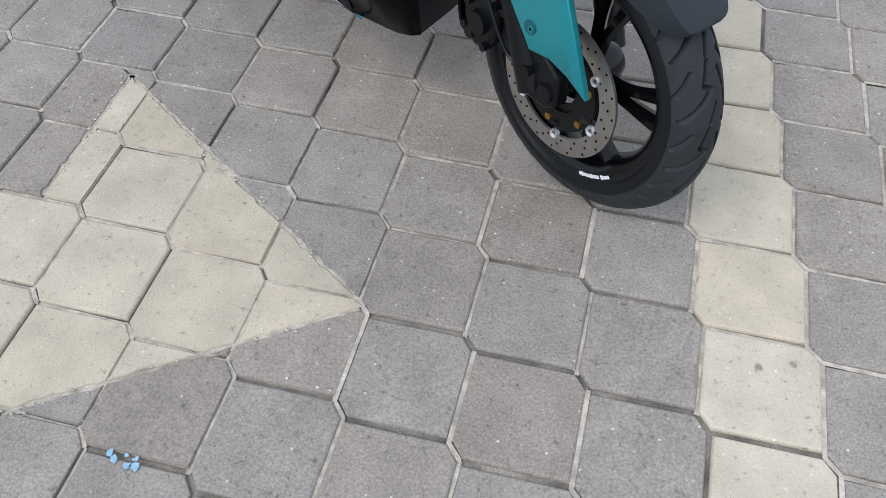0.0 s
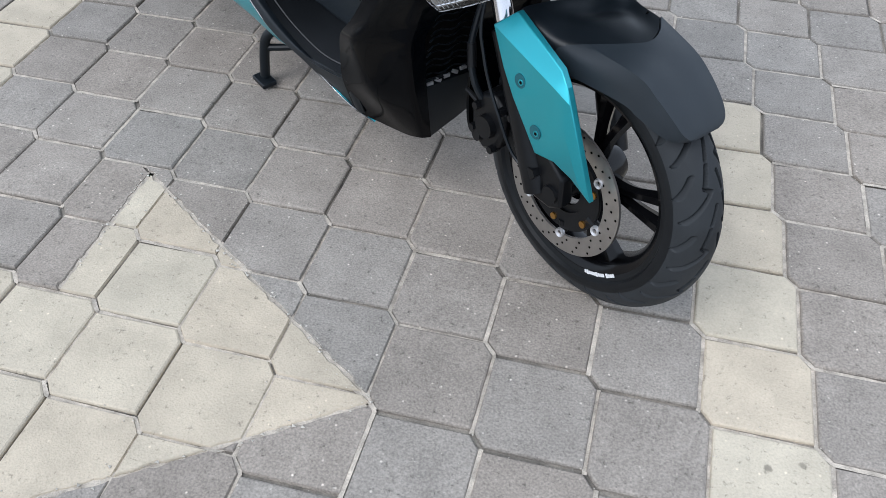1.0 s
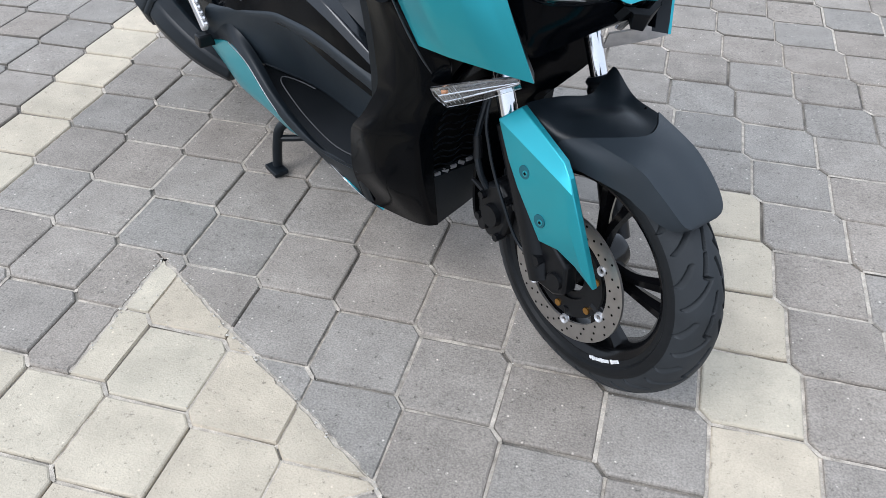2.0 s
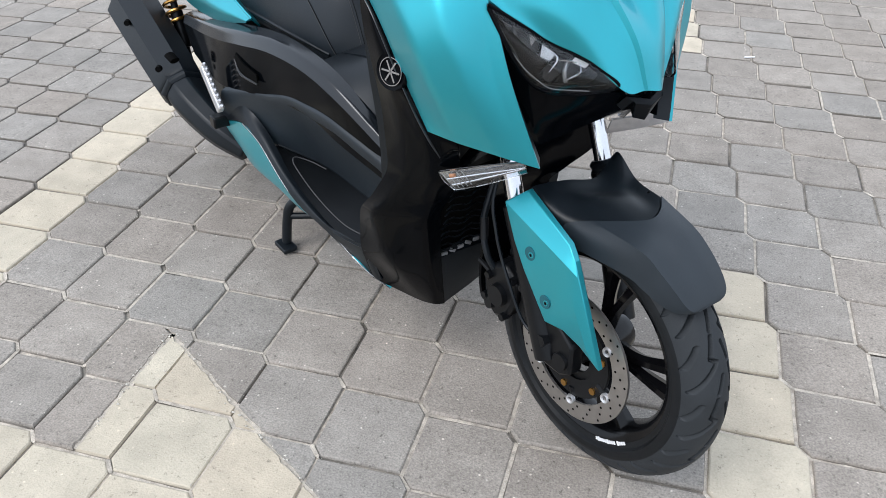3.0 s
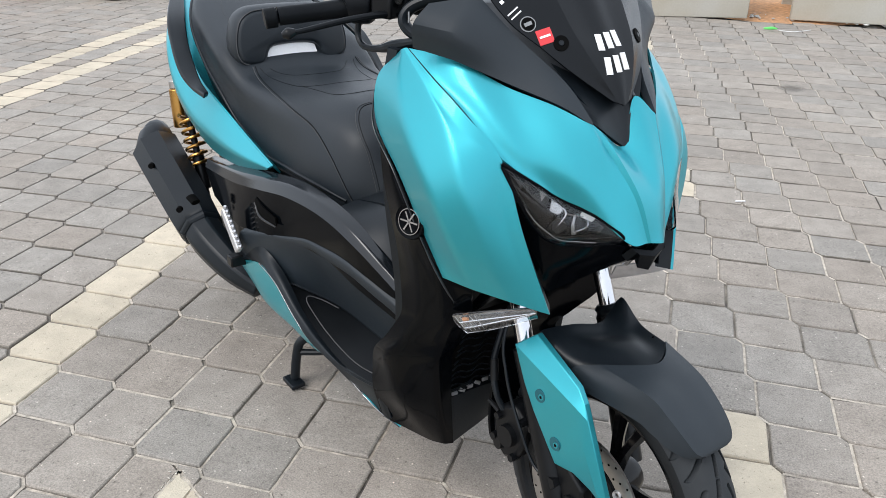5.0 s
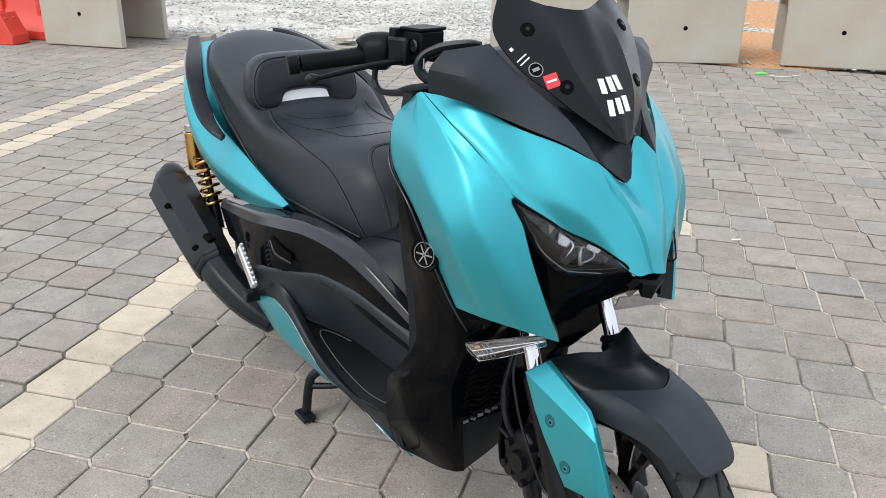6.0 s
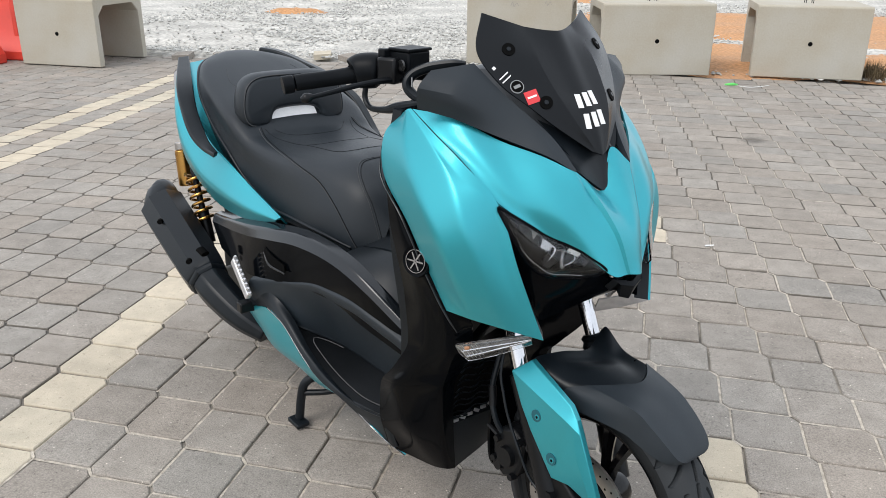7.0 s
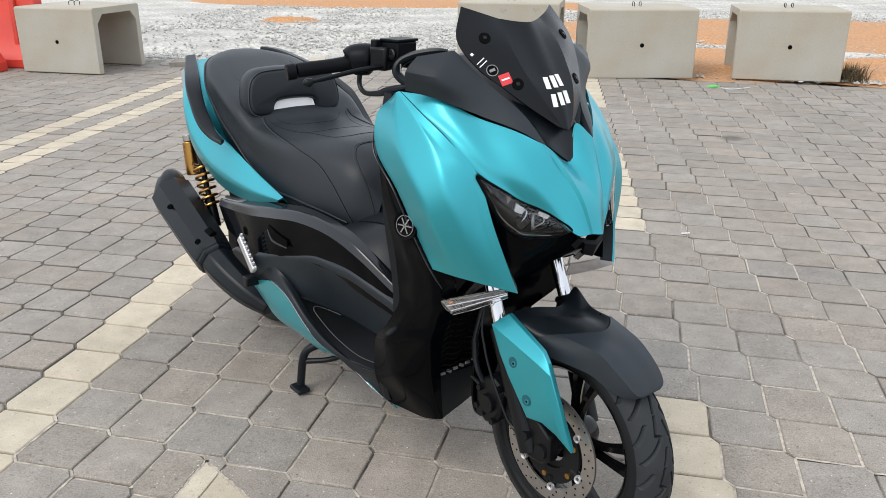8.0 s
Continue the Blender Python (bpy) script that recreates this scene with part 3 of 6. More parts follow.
for s in (1, -1):
    leg = part("fork_leg", rod((fork_point(0.25), 0.098 * s, 0.25), (fork_point(0.51), 0.098 * s - (0.028 if s < 0 else 0), 0.51), 0.027, 0.025), DARKMETAL, scooter, "black fork slider")
    part("stanchion", rod((fork_point(0.50), 0.098 if s > 0 else -0.130, 0.50), (fork_point(0.625 if s > 0 else 0.76), 0.091 if s > 0 else -0.134, 0.625 if s > 0 else 0.76), 0.0172, sides=24), CHROME, leg, "polished chrome fork tube")
    part("dust_boot", tube([(fork_point(z), 0.093 if s > 0 else -0.130, z) for z in ((0.485, 0.493, 0.501, 0.507, 0.512) if s > 0 else (0.500, 0.508, 0.517, 0.524, 0.531))], [0.026, 0.029, 0.025, 0.028, 0.022], 18, 3), SATIN, leg, "ribbed rubber dust boot")
    if s < 0:
        continue
    edge = [(0.175, 0.122, 0.522), (0.133, 0.110, 0.560), (0.013, 0.118, 0.515), (-0.014, 0.129, 0.500), (-0.027, 0.130, 0.477), (-0.090, 0.113, 0.312), (-0.048, 0.122, 0.341), (-0.010, 0.128, 0.355), (0.032, 0.132, 0.350), (0.094, 0.138, 0.430), (0.128, 0.135, 0.470)]
    inner_edge = [(0.006, 0.138, 0.494), (-0.024, 0.135, 0.431), (-0.064, 0.122, 0.343)]
    back = [(u, v - 0.012, z) for u, v, z in edge]
    n = len(edge)
    faces = [(0, 1, 2, 11), (11, 2, 3, 4), (11, 4, 12), (12, 4, 5, 13), (0, 11, 9, 10), (11, 12, 8, 9), (12, 13, 7, 8), (13, 5, 6, 7)]
    faces += [tuple(14 + k for k in range(n))[::-1]] + [(k, 14 + k, 14 + (k + 1) % n, (k + 1) % n) for k in range(n)]
    c = part("fork_cover", (edge + inner_edge + back, faces), TEAL, scooter, "pointed teal fork cover with bevelled faces", 17, 0.0016)
    for u, z, v in ((0.082, 0.467, 0.1372), (0.034, 0.393, 0.1357)):
        # No real hollow: a flush disc carries the well's shade in its colour.
        part("recess", rod((u, v - 0.004, z), (u, v + 0.0006, z), 0.0132, 0.0126, 24), WELLSHADE, c, "flat dark disc painted as a shaded bolt well")
        part("bolt", rod((u - 0.003, v - 0.002, z - 0.001), (u - 0.003, v + 0.0014, z - 0.001), 0.0066, 0.0056, 16), TEAL, c, "teal socket bolt")
        part("bolt_socket", rod((u - 0.003, v, z - 0.001), (u - 0.003, v + 0.0019, z - 0.001), 0.0032, sides=6), HOLE, c)


def fender():
    rows = []
    for deg, r, hw, drop in ((45.5, 0.280, 0.030, 0.004), (46.5, 0.282, 0.046, 0.010), (49, 0.284, 0.057, 0.024), (54, 0.286, 0.064, 0.038), (62, 0.288, 0.070, 0.048), (71, 0.290, 0.075, 0.056)):
        a = radians(deg)
        row = []
        for v, d in ((-1.0, 1.0), (-0.95, 0.52), (-0.87, 0.06), (-0.44, 0.0), (0, 0.0), (0.44, 0.0), (0.87, 0.06), (0.95, 0.52), (1.0, 1.0)):
            q = r - d * drop
            row.append((-q * math.cos(a), v * hw + 0.004, AX + q * math.sin(a)))
        rows.append(row)
    rows.append([(0.000, -0.086, 0.500), (-0.004, -0.082, 0.530), (-0.014, -0.066, 0.561), (-0.042, -0.032, 0.560), (-0.051, 0.002, 0.557), (-0.022, 0.032, 0.549), (0.020, 0.066, 0.540), (0.058, 0.086, 0.522), (0.062, 0.090, 0.488)])
    return sheet(rows, 6, 6, (), (2, 6), 0.004, (0, 0, AX))


fd = part("front_fender", fender(), MATT, scooter, "matt black front fender", 28)
deck = [[(0.165, 0.094, 0.500), (0.150, 0.088, 0.548), (0.138, 0.060, 0.557), (0.126, 0.020, 0.556), (0.116, -0.030, 0.547), (0.128, -0.068, 0.545), (0.134, -0.100, 0.568), (0.150, -0.118, 0.520)],
        [(0.130, 0.094, 0.490), (0.112, 0.090, 0.537), (0.105, 0.060, 0.547), (0.095, 0.020, 0.543), (0.085, -0.030, 0.536), (0.092, -0.072, 0.548), (0.118, -0.099, 0.578), (0.110, -0.116, 0.520)],
        [(0.100, 0.092, 0.485), (0.088, 0.087, 0.526), (0.066, 0.062, 0.534), (0.050, 0.020, 0.546), (0.038, -0.030, 0.546), (0.048, -0.066, 0.540), (0.066, -0.095, 0.548), (0.060, -0.105, 0.510)],
        [(0.066, 0.086, 0.480), (0.060, 0.082, 0.512), (0.024, 0.062, 0.532), (-0.018, 0.030, 0.545), (-0.045, 0.002, 0.550), (-0.038, -0.032, 0.555), (-0.012, -0.066, 0.558), (-0.002, -0.084, 0.500)]]
# Darker black than the fender: the overhanging cowl's dark reflection is in the colour.
part("fender_deck", sheet(deck, 6, 6, (), (2, 6), 0.004, (0.05, -0.01, AX)), SATIN, fd, "scooped rear deck of the fender with a raised horn", 40)
part("screw", rod((0.020, -0.073, 0.549), (0.018, -0.072, 0.552), 0.0018, sides=8), HOLE, fd)
BODY["shape"] = askew
splash = [[(u, hw, z), (u + 0.008, hw * 0.5, z), (u + 0.010, 0, z), (u + 0.008, -hl * 0.5, z), (u, -hl, z)] for u, hw, hl, z in ((0.235, 0.080, 0.160, 0.60), (0.243, 0.088, 0.172, 0.530), (0.246, 0.094, 0.095, 0.495), (0.250, 0.100, 0.055, 0.470), (0.250, 0.100, 0.100, 0.40), (0.250, 0.104, 0.104, 0.33), (0.248, 0.102, 0.102, 0.275), (0.249, 0.090, 0.090, 0.240), (0.251, 0.062, 0.062, 0.218), (0.252, 0.020, 0.020, 0.210))]
part("splash_guard", sheet(splash, 5, 4, thick=0.006, inward=(0.5, 0, 0.4)), GLOSS, scooter, "black inner splash guard with a rounded lower end")

BODY["shape"] = steered
cal = part("brake_caliper", prism([(0.13, 0.36), (0.17, 0.385), (0.205, 0.37), (0.225, 0.325), (0.215, 0.275), (0.185, 0.255), (0.15, 0.27), (0.135, 0.31)], 0.055, 0.112), DARKMETAL, scooter, "black brake caliper", 30, 0.008)
part("caliper_piston", rod((0.175, 0.09, 0.315), (0.175, 0.124, 0.315), 0.026, 0.022, 18), DARKMETAL, cal)
part("caliper_piston", rod((0.195, 0.09, 0.285), (0.198, 0.12, 0.285), 0.016, 0.013, 16), DARKMETAL, cal)
part("bracket", prism([(0.05, 0.33), (0.09, 0.39), (0.14, 0.38), (0.15, 0.30), (0.10, 0.26), (0.06, 0.27)], 0.07, 0.095), DARKMETAL, cal, "", 30, 0.004)
for u, z in ((0.14, 0.365), (0.155, 0.275), (0.205, 0.345), (0.21, 0.295), (0.11, 0.37)):
    part("bolt", rod((u, 0.10, z), (u, 0.122, z), 0.0085, 0.008, 6), DARKMETAL, cal)
part("bleed_nipple", rod((0.222, 0.10, 0.34), (0.25, 0.105, 0.352), 0.006, 0.004, 8), DARKMETAL, cal)
lower = part("fork_foot", prism([(-0.025, 0.25), (-0.02, 0.31), (0.05, 0.36), (0.095, 0.33), (0.085, 0.26), (0.04, 0.235), (0.0, 0.235)], 0.075, 0.108), DARKMETAL, scooter, "black fork foot holding the axle", 30, 0.006)
part("pinch_bolt", rod((0.045, 0.10, 0.292), (0.045, 0.122, 0.292), 0.014, 0.012, 6), DARKMETAL, lower)
part("speed_sensor_ring", lathe([(0.036, 0.066), (0.05, 0.066), (0.05, 0.072), (0.036, 0.072)], 60, (0, 0, AX)), DARKMETAL, lower)
part("brake_hose", tube([(0.245, 0.06, 0.60), (0.24, 0.10, 0.50), (0.235, 0.115, 0.44), (0.215, 0.118, 0.39), (0.20, 0.11, 0.36)], 0.0065, 10, 8), SATIN, scooter, "black rubber brake hose")
part("hose_union", rod((0.238, 0.112, 0.455), (0.226, 0.117, 0.415), 0.0085), DARKMETAL, scooter)
part("sensor_cable", tube([(0.225, 0.075, 0.62), (0.205, 0.122, 0.52), (0.185, 0.128, 0.46), (0.165, 0.126, 0.41), (0.135, 0.124, 0.36), (0.10, 0.116, 0.30), (0.05, 0.112, 0.28)], 0.0032, 8, 8), SATIN, scooter, "thin sensor cable")

# front cowl
BODY["shape"] = askew
hood = [[(0.372, 0.239, 1.037), (0.293, 0.241, 1.003), (0.219, 0.231, 0.962), (0.147, 0.206, 0.899)],
        [(0.275, 0.213, 1.034), (0.215, 0.213, 0.985), (0.155, 0.195, 0.925), (0.115, 0.171, 0.867)],
        [(0.200, 0.165, 1.000), (0.155, 0.167, 0.952), (0.112, 0.157, 0.896), (0.088, 0.131, 0.840)],
        [(0.138, 0.117, 0.978), (0.105, 0.122, 0.936), (0.068, 0.115, 0.876), (0.046, 0.091, 0.816)],
        [(0.094, 0.084, 0.957), (0.070, 0.076, 0.918), (0.043, 0.068, 0.855), (0.000, 0.050, 0.773)],
        [(0.088, 0.073, 0.952), (0.067, 0.056, 0.913), (0.021, 0.0295, 0.842), (-0.006, 0.0135, 0.769)],
        [(0.083, 0.058, 0.940), (0.057, 0.047, 0.911), (0.014, 0.024, 0.843), (-0.010, 0.010, 0.770)],
        [(0.087, -0.002, 0.908), (0.057, -0.008, 0.882), (0.016, -0.012, 0.838), (-0.014, -0.009, 0.767)],
        [(0.104, -0.032, 0.982), (0.061, -0.040, 0.905), (0.021, -0.034, 0.840), (-0.012, -0.019, 0.766)],
        [(0.088, -0.072, 0.953), (0.064, -0.066, 0.906), (0.029, -0.053, 0.840), (-0.004, -0.029, 0.767)],
        [(0.098, -0.082, 0.954), (0.078, -0.082, 0.910), (0.048, -0.072, 0.850), (0.010, -0.046, 0.776)],
        [(0.132, -0.120, 0.978), (0.099, -0.125, 0.936), (0.062, -0.118, 0.876), (0.040, -0.094, 0.816)],
        [(0.188, -0.171, 1.000), (0.143, -0.173, 0.952), (0.099, -0.163, 0.894), (0.074, -0.137, 0.836)],
        [(0.263, -0.220, 1.034), (0.203, -0.220, 0.985), (0.142, -0.203, 0.925), (0.101, -0.180, 0.863)],
        [(0.372, -0.240, 1.037), (0.288, -0.246, 1.003), (0.208, -0.239, 0.962), (0.134, -0.214, 0.897)]]
part("nose_cowl", sheet(hood, 9, 9, (5, 6, 9, 10), (), 0.004), TEAL, scooter, "teal nose cowl with a raised centre ridge", 20)
side = [[(0.400, 0.240, 1.026), (0.432, 0.264, 0.978), (0.410, 0.279, 0.903), (0.316, 0.289, 0.835), (0.270, 0.273, 0.750), (0.230, 0.253, 0.668)],
        [(0.384, 0.246, 1.033), (0.350, 0.272, 0.975), (0.288, 0.294, 0.912), (0.218, 0.299, 0.842), (0.188, 0.280, 0.766), (0.180, 0.231, 0.662)],
        [(0.379, 0.244, 1.036), (0.300, 0.255, 0.992), (0.228, 0.263, 0.945), (0.170, 0.271, 0.868), (0.142, 0.250, 0.785), (0.124, 0.192, 0.652)],
        [(0.376, 0.241, 1.037), (0.277, 0.250, 0.986), (0.205, 0.247, 0.937), (0.156, 0.220, 0.898), (0.124, 0.206, 0.780), (0.080, 0.158, 0.643)],
        [(0.374, 0.240, 1.037), (0.291, 0.243, 1.001), (0.217, 0.233, 0.960), (0.148, 0.206, 0.897), (0.107, 0.185, 0.778), (0.068, 0.147, 0.640)]]
flange = [side[4], [(0.380, 0.228, 1.026), (0.300, 0.222, 0.980), (0.225, 0.205, 0.935), (0.172, 0.186, 0.872), (0.134, 0.165, 0.768), (0.090, 0.128, 0.642)]]


def flared(rows, by):
    k = (0, 0, 0, 0.1, 0.45, 1)
    return [[(u, v + by * k[n], z + 0.3 * by * k[n]) for n, (u, v, z) in enumerate(row)] for row in rows]


for by in (0.0, 0.018):
    g = sheet(flared(side, by), 10, 10, (1, 2, 3), (), 0.005, soft=2)
    part("side_cowl", flip(g) if by else g, TEAL, scooter, "teal front side cowl with folded faces", 50)
    g = sheet([[(u + 0.003, v - 0.003, z) for u, v, z in row] for row in flared(flange, by)], 3, 8, thick=0.003)
    part("cowl_flange", flip(g) if by else g, SATIN, scooter, "black flange behind the side cowl", 30)
chin = [[(0.152, 0.208, 0.888), (0.130, 0.184, 0.775), (0.088, 0.143, 0.655)],
        [(0.142, 0.184, 0.828), (0.138, 0.164, 0.740), (0.125, 0.130, 0.655)],
        [(0.116, 0.150, 0.772), (0.120, 0.130, 0.705), (0.122, 0.098, 0.648)],
        [(0.085, 0.110, 0.754), (0.095, 0.090, 0.705), (0.100, 0.060, 0.668)],
        [(0.026, 0.060, 0.766), (0.048, 0.045, 0.722), (0.072, 0.030, 0.692)],
        [(0.008, 0.000, 0.748), (0.030, 0.000, 0.722), (0.062, 0.000, 0.700)]]
part("chin_panel", sheet(mirrored_rows(chin), 4, 4, (2, 8), (), 0.004), GLOSS, scooter, "gloss black panel below the headlights", 25)
beak = [[(0.006, 0.040, 0.762), (-0.006, 0.030, 0.752), (0.004, 0.020, 0.722)], [(-0.008, 0.0, 0.754), (-0.014, 0.0, 0.745), (-0.004, 0.0, 0.716)]]
part("beak", sheet(mirrored_rows(beak), 3, 4, (1,), (1,), 0.03, (0.2, 0, 0.75)), CONTROL, scooter, "black beak under the nose", 35, 0.002)
lamp_net = [[(0.147, 0.212, 0.896), (0.146, 0.212, 0.893), (0.147, 0.211, 0.890)],
            [(0.116, 0.172, 0.867), (0.114, 0.182, 0.852), (0.126, 0.191, 0.836)],
            [(0.092, 0.133, 0.840), (0.084, 0.146, 0.812), (0.108, 0.161, 0.782)],
            [(0.062, 0.105, 0.824), (0.060, 0.122, 0.790), (0.090, 0.127, 0.757)],
            [(0.040, 0.084, 0.811), (0.036, 0.092, 0.784), (0.052, 0.083, 0.757)],
            [(0.010, 0.058, 0.784), (0.012, 0.061, 0.778), (0.018, 0.060, 0.770)]]


def in_lamp(a, b, deep):
    """A place behind the lamp's lens: a along it, b across it, deep inwards."""
    i, j = min(int(a), 4), min(int(b), 1)
    p, q = a - i, b - j
    r0, r1 = lamp_net[i], lamp_net[i + 1]
    low = Vector(r0[j]).lerp(Vector(r1[j]), p)
    high = Vector(r0[j + 1]).lerp(Vector(r1[j + 1]), p)
    return tuple(low.lerp(high, q) + Vector((deep, -0.2 * deep, 0)))


for s in (1, -1):
    def lit(name, g, mat, parent, label=""):
        return part(name, g if s > 0 else moved(flip(g), Matrix.Translation((-0.008, -0.002, 0))), mat, parent, label, 40)
    lamp = lit("headlight", sheet([[(u + 0.045, v * 0.97, z) for u, v, z in r] for r in lamp_net], 4, 4, thick=0.004), LAMPBACK, scooter, "slanted LED headlight with a clear lens")
    o = lit("lens", sheet([[(u - 0.002, v, z) for u, v, z in r] for r in lamp_net], 6, 5, thick=0.003), GLASS, lamp, "clear curved lens")
    o.visible_shadow = False
    if s > 0:
        lit("rim", tube([(0.142, 0.210, 0.889), (0.122, 0.188, 0.836), (0.106, 0.160, 0.784), (0.090, 0.128, 0.760), (0.054, 0.084, 0.758), (0.022, 0.062, 0.772), (0.010, 0.057, 0.783), (0.040, 0.083, 0.810), (0.062, 0.104, 0.823), (0.092, 0.132, 0.839), (0.116, 0.171, 0.866), (0.144, 0.210, 0.894)], 0.0034, 8, 6), GLOSS, lamp, "gloss black bezel round the lens")
    lit("light_guide", tube([(0.136, 0.202, 0.872), (0.120, 0.179, 0.832), (0.110, 0.155, 0.792), (0.094, 0.124, 0.769), (0.060, 0.084, 0.768), (0.030, 0.063, 0.777)], 0.0008, 6, 6), SMOKED, lamp, "thin grey light guide along the lower rim")
    for a, b, c in (((0.140, 0.190, 0.872), (0.126, 0.170, 0.858), (0.130, 0.178, 0.846)), ((0.126, 0.158, 0.842), (0.118, 0.146, 0.838), (0.122, 0.150, 0.822)), ((0.110, 0.132, 0.834), (0.102, 0.120, 0.828), (0.108, 0.126, 0.806))):
        mid = (Vector(a) + Vector(b) + Vector(c)) / 3
        a, b, c = (tuple(mid + (Vector(q) - mid) * 0.62) for q in (a, b, c))
        lit("reflector", sheet([[a, b], [tuple((Vector(a) * 0.4 + Vector(c) * 0.6)), c]], 2, 2, thick=0.002), SMOKED, lamp, "smoked facet reflector")
    for corners, mat in ((((1.0, 0.35, 0.012), (2.0, 0.30, 0.022), (1.15, 0.9, 0.014), (2.1, 0.85, 0.030)), SMOKED), (((2.05, 0.30, 0.016), (2.55, 0.35, 0.012), (2.15, 0.85, 0.022), (2.45, 0.75, 0.014)), FACET),
                         (((1.5, 0.25, 0.010), (1.75, 0.2, 0.010), (1.7, 0.7, 0.016), (1.72, 0.72, 0.016)), FACET), (((2.5, 0.9, 0.016), (3.1, 1.0, 0.020), (2.4, 1.5, 0.014), (3.0, 1.55, 0.018)), SMOKED),
                         (((3.55, 0.5, 0.010), (4.2, 0.6, 0.010), (3.6, 1.3, 0.018), (4.2, 1.2, 0.014)), GLOSS)):
        a, b, c, d = (in_lamp(*q) for q in corners)
        lit("reflector", sheet([[a, b], [c, d]], 2, 2, thick=0.002), mat, lamp, "angled facet of the reflector")
    for ends in (((2.30, 0.30, 0.008), (2.62, 0.55, 0.008), (2.55, 1.15, 0.008)), ((2.62, 0.55, 0.008), (3.0, 0.35, 0.008), (3.4, 0.30, 0.008)), ((3.5, 0.25, 0.007), (3.62, 0.7, 0.007), (3.2, 1.25, 0.008))):
        lit("blade", tube([in_lamp(*q) for q in ends], [0.0006, 0.0016, 0.0006], 6, 4), CHROME, lamp, "thin bright blade")
    lit("light_guide", tube([in_lamp(a, 1.72, 0.005) for a in (0.6, 1.2, 1.8, 2.4, 3.0, 3.6, 4.2)], 0.0007, 6, 4), GREYVINYL, lamp, "thin grey light guide along the lower rim")
    ring = [(0.078 - 0.010 * math.cos(t), 0.098 + 0.017 * math.cos(t), 0.796 + 0.020 * math.sin(t)) for t in np.linspace(-2.2, 1.0, 9)]
    lit("projector", tube(ring, [0.001, 0.002, 0.003, 0.0035, 0.0035, 0.0035, 0.003, 0.002, 0.001], 8, 4), FACET, lamp, "curved bright projector rim")
    lit("projector_bowl", tube([(0.085, 0.100, 0.792), (0.098, 0.104, 0.796), (0.104, 0.106, 0.798)], [0.016, 0.019, 0.010], 16, 3), GLOSS, lamp)
    lit("light_strip", sheet([[(0.066, 0.098, 0.816), (0.070, 0.101, 0.808)], [(0.052, 0.080, 0.808), (0.057, 0.084, 0.799)]], 3, 3, thick=0.002), WHITE, lamp, "white position light strip")

# screen
screen_half = [[(0.303, 0.133, 1.218), (0.270, 0.169, 1.155), (0.222, 0.152, 1.100), (0.175, 0.115, 1.060), (0.139, 0.080, 1.026), (0.100, 0.022, 0.982)],
               [(0.278, 0.096, 1.205), (0.239, 0.118, 1.155), (0.196, 0.105, 1.100), (0.160, 0.086, 1.064), (0.130, 0.058, 1.024), (0.098, 0.016, 0.980)],
               [(0.262, 0.062, 1.194), (0.211, 0.072, 1.144), (0.169, 0.066, 1.094), (0.140, 0.055, 1.058), (0.116, 0.036, 1.019), (0.096, 0.011, 0.978)],
               [(0.244, 0.030, 1.189), (0.203, 0.034, 1.138), (0.162, 0.031, 1.086), (0.134, 0.026, 1.051), (0.112, 0.017, 1.014), (0.0945, 0.005, 0.976)],
               [(0.234, 0.000, 1.187), (0.196, 0.000, 1.136), (0.156, 0.000, 1.083), (0.130, 0.000, 1.049), (0.109, 0.000, 1.012), (0.093, 0.000, 0.974)]]
screen = part("windscreen", sheet(mirrored_rows(screen_half), 8, 8, (2, 6), (), 0.004, (0.6, 0, 1.0)), SCREEN, scooter, "short smoked black sports windscreen", 12)
screen_face = net(mirrored_rows(screen_half), 8, 8, (2, 6), ())
face_n = np.cross(np.gradient(screen_face, axis=0), np.gradient(screen_face, axis=1))


def on_screen(v, z):
    """The place on the windscreen's face at this width and height, and its outward normal."""
    d = (screen_face[:, :, 1] - v) ** 2 + (screen_face[:, :, 2] - z) ** 2
    i, j = np.unravel_index(np.argmin(d), d.shape)
    k = Vector(face_n[i, j]).normalized()
    q = Vector(screen_face[i, j])
    k = k if k.x < 0 else -k
    off = Vector((0, v - q.y, z - q.z))
    return q + off - k * off.dot(k), k


for s in (1, -1):
    for v, z in ((0.118, 1.158), (0.087, 1.068)):
        p, k = on_screen(v * s, z)
        part("screw_cup", rod(p - k * 0.004, p + k * 0.0016, 0.0135, 0.0125, 24), HOLE, screen, "recessed black screw cup")
        part("screw", rod(p, p + k * 0.0030, 0.0052, 0.0042, 10), SATIN, screen)
trim = [[(0.300, 0.250, 1.120), (0.302, 0.278, 1.090), (0.322, 0.264, 1.048)],
        [(0.268, 0.176, 1.132), (0.250, 0.230, 1.080), (0.264, 0.226, 1.036)],
        [(0.208, 0.138, 1.072), (0.200, 0.152, 1.040), (0.190, 0.162, 1.004)],
        [(0.142, 0.089, 1.010), (0.134, 0.103, 0.994), (0.126, 0.110, 0.978)],
        [(0.089, 0.073, 0.956), (0.088, 0.074, 0.954), (0.088, 0.075, 0.951)]]
both("screen_trim", sheet(trim, 5, 4, (1,), (), 0.012), MATT, scooter, "matt black trim beside the windscreen", 25)
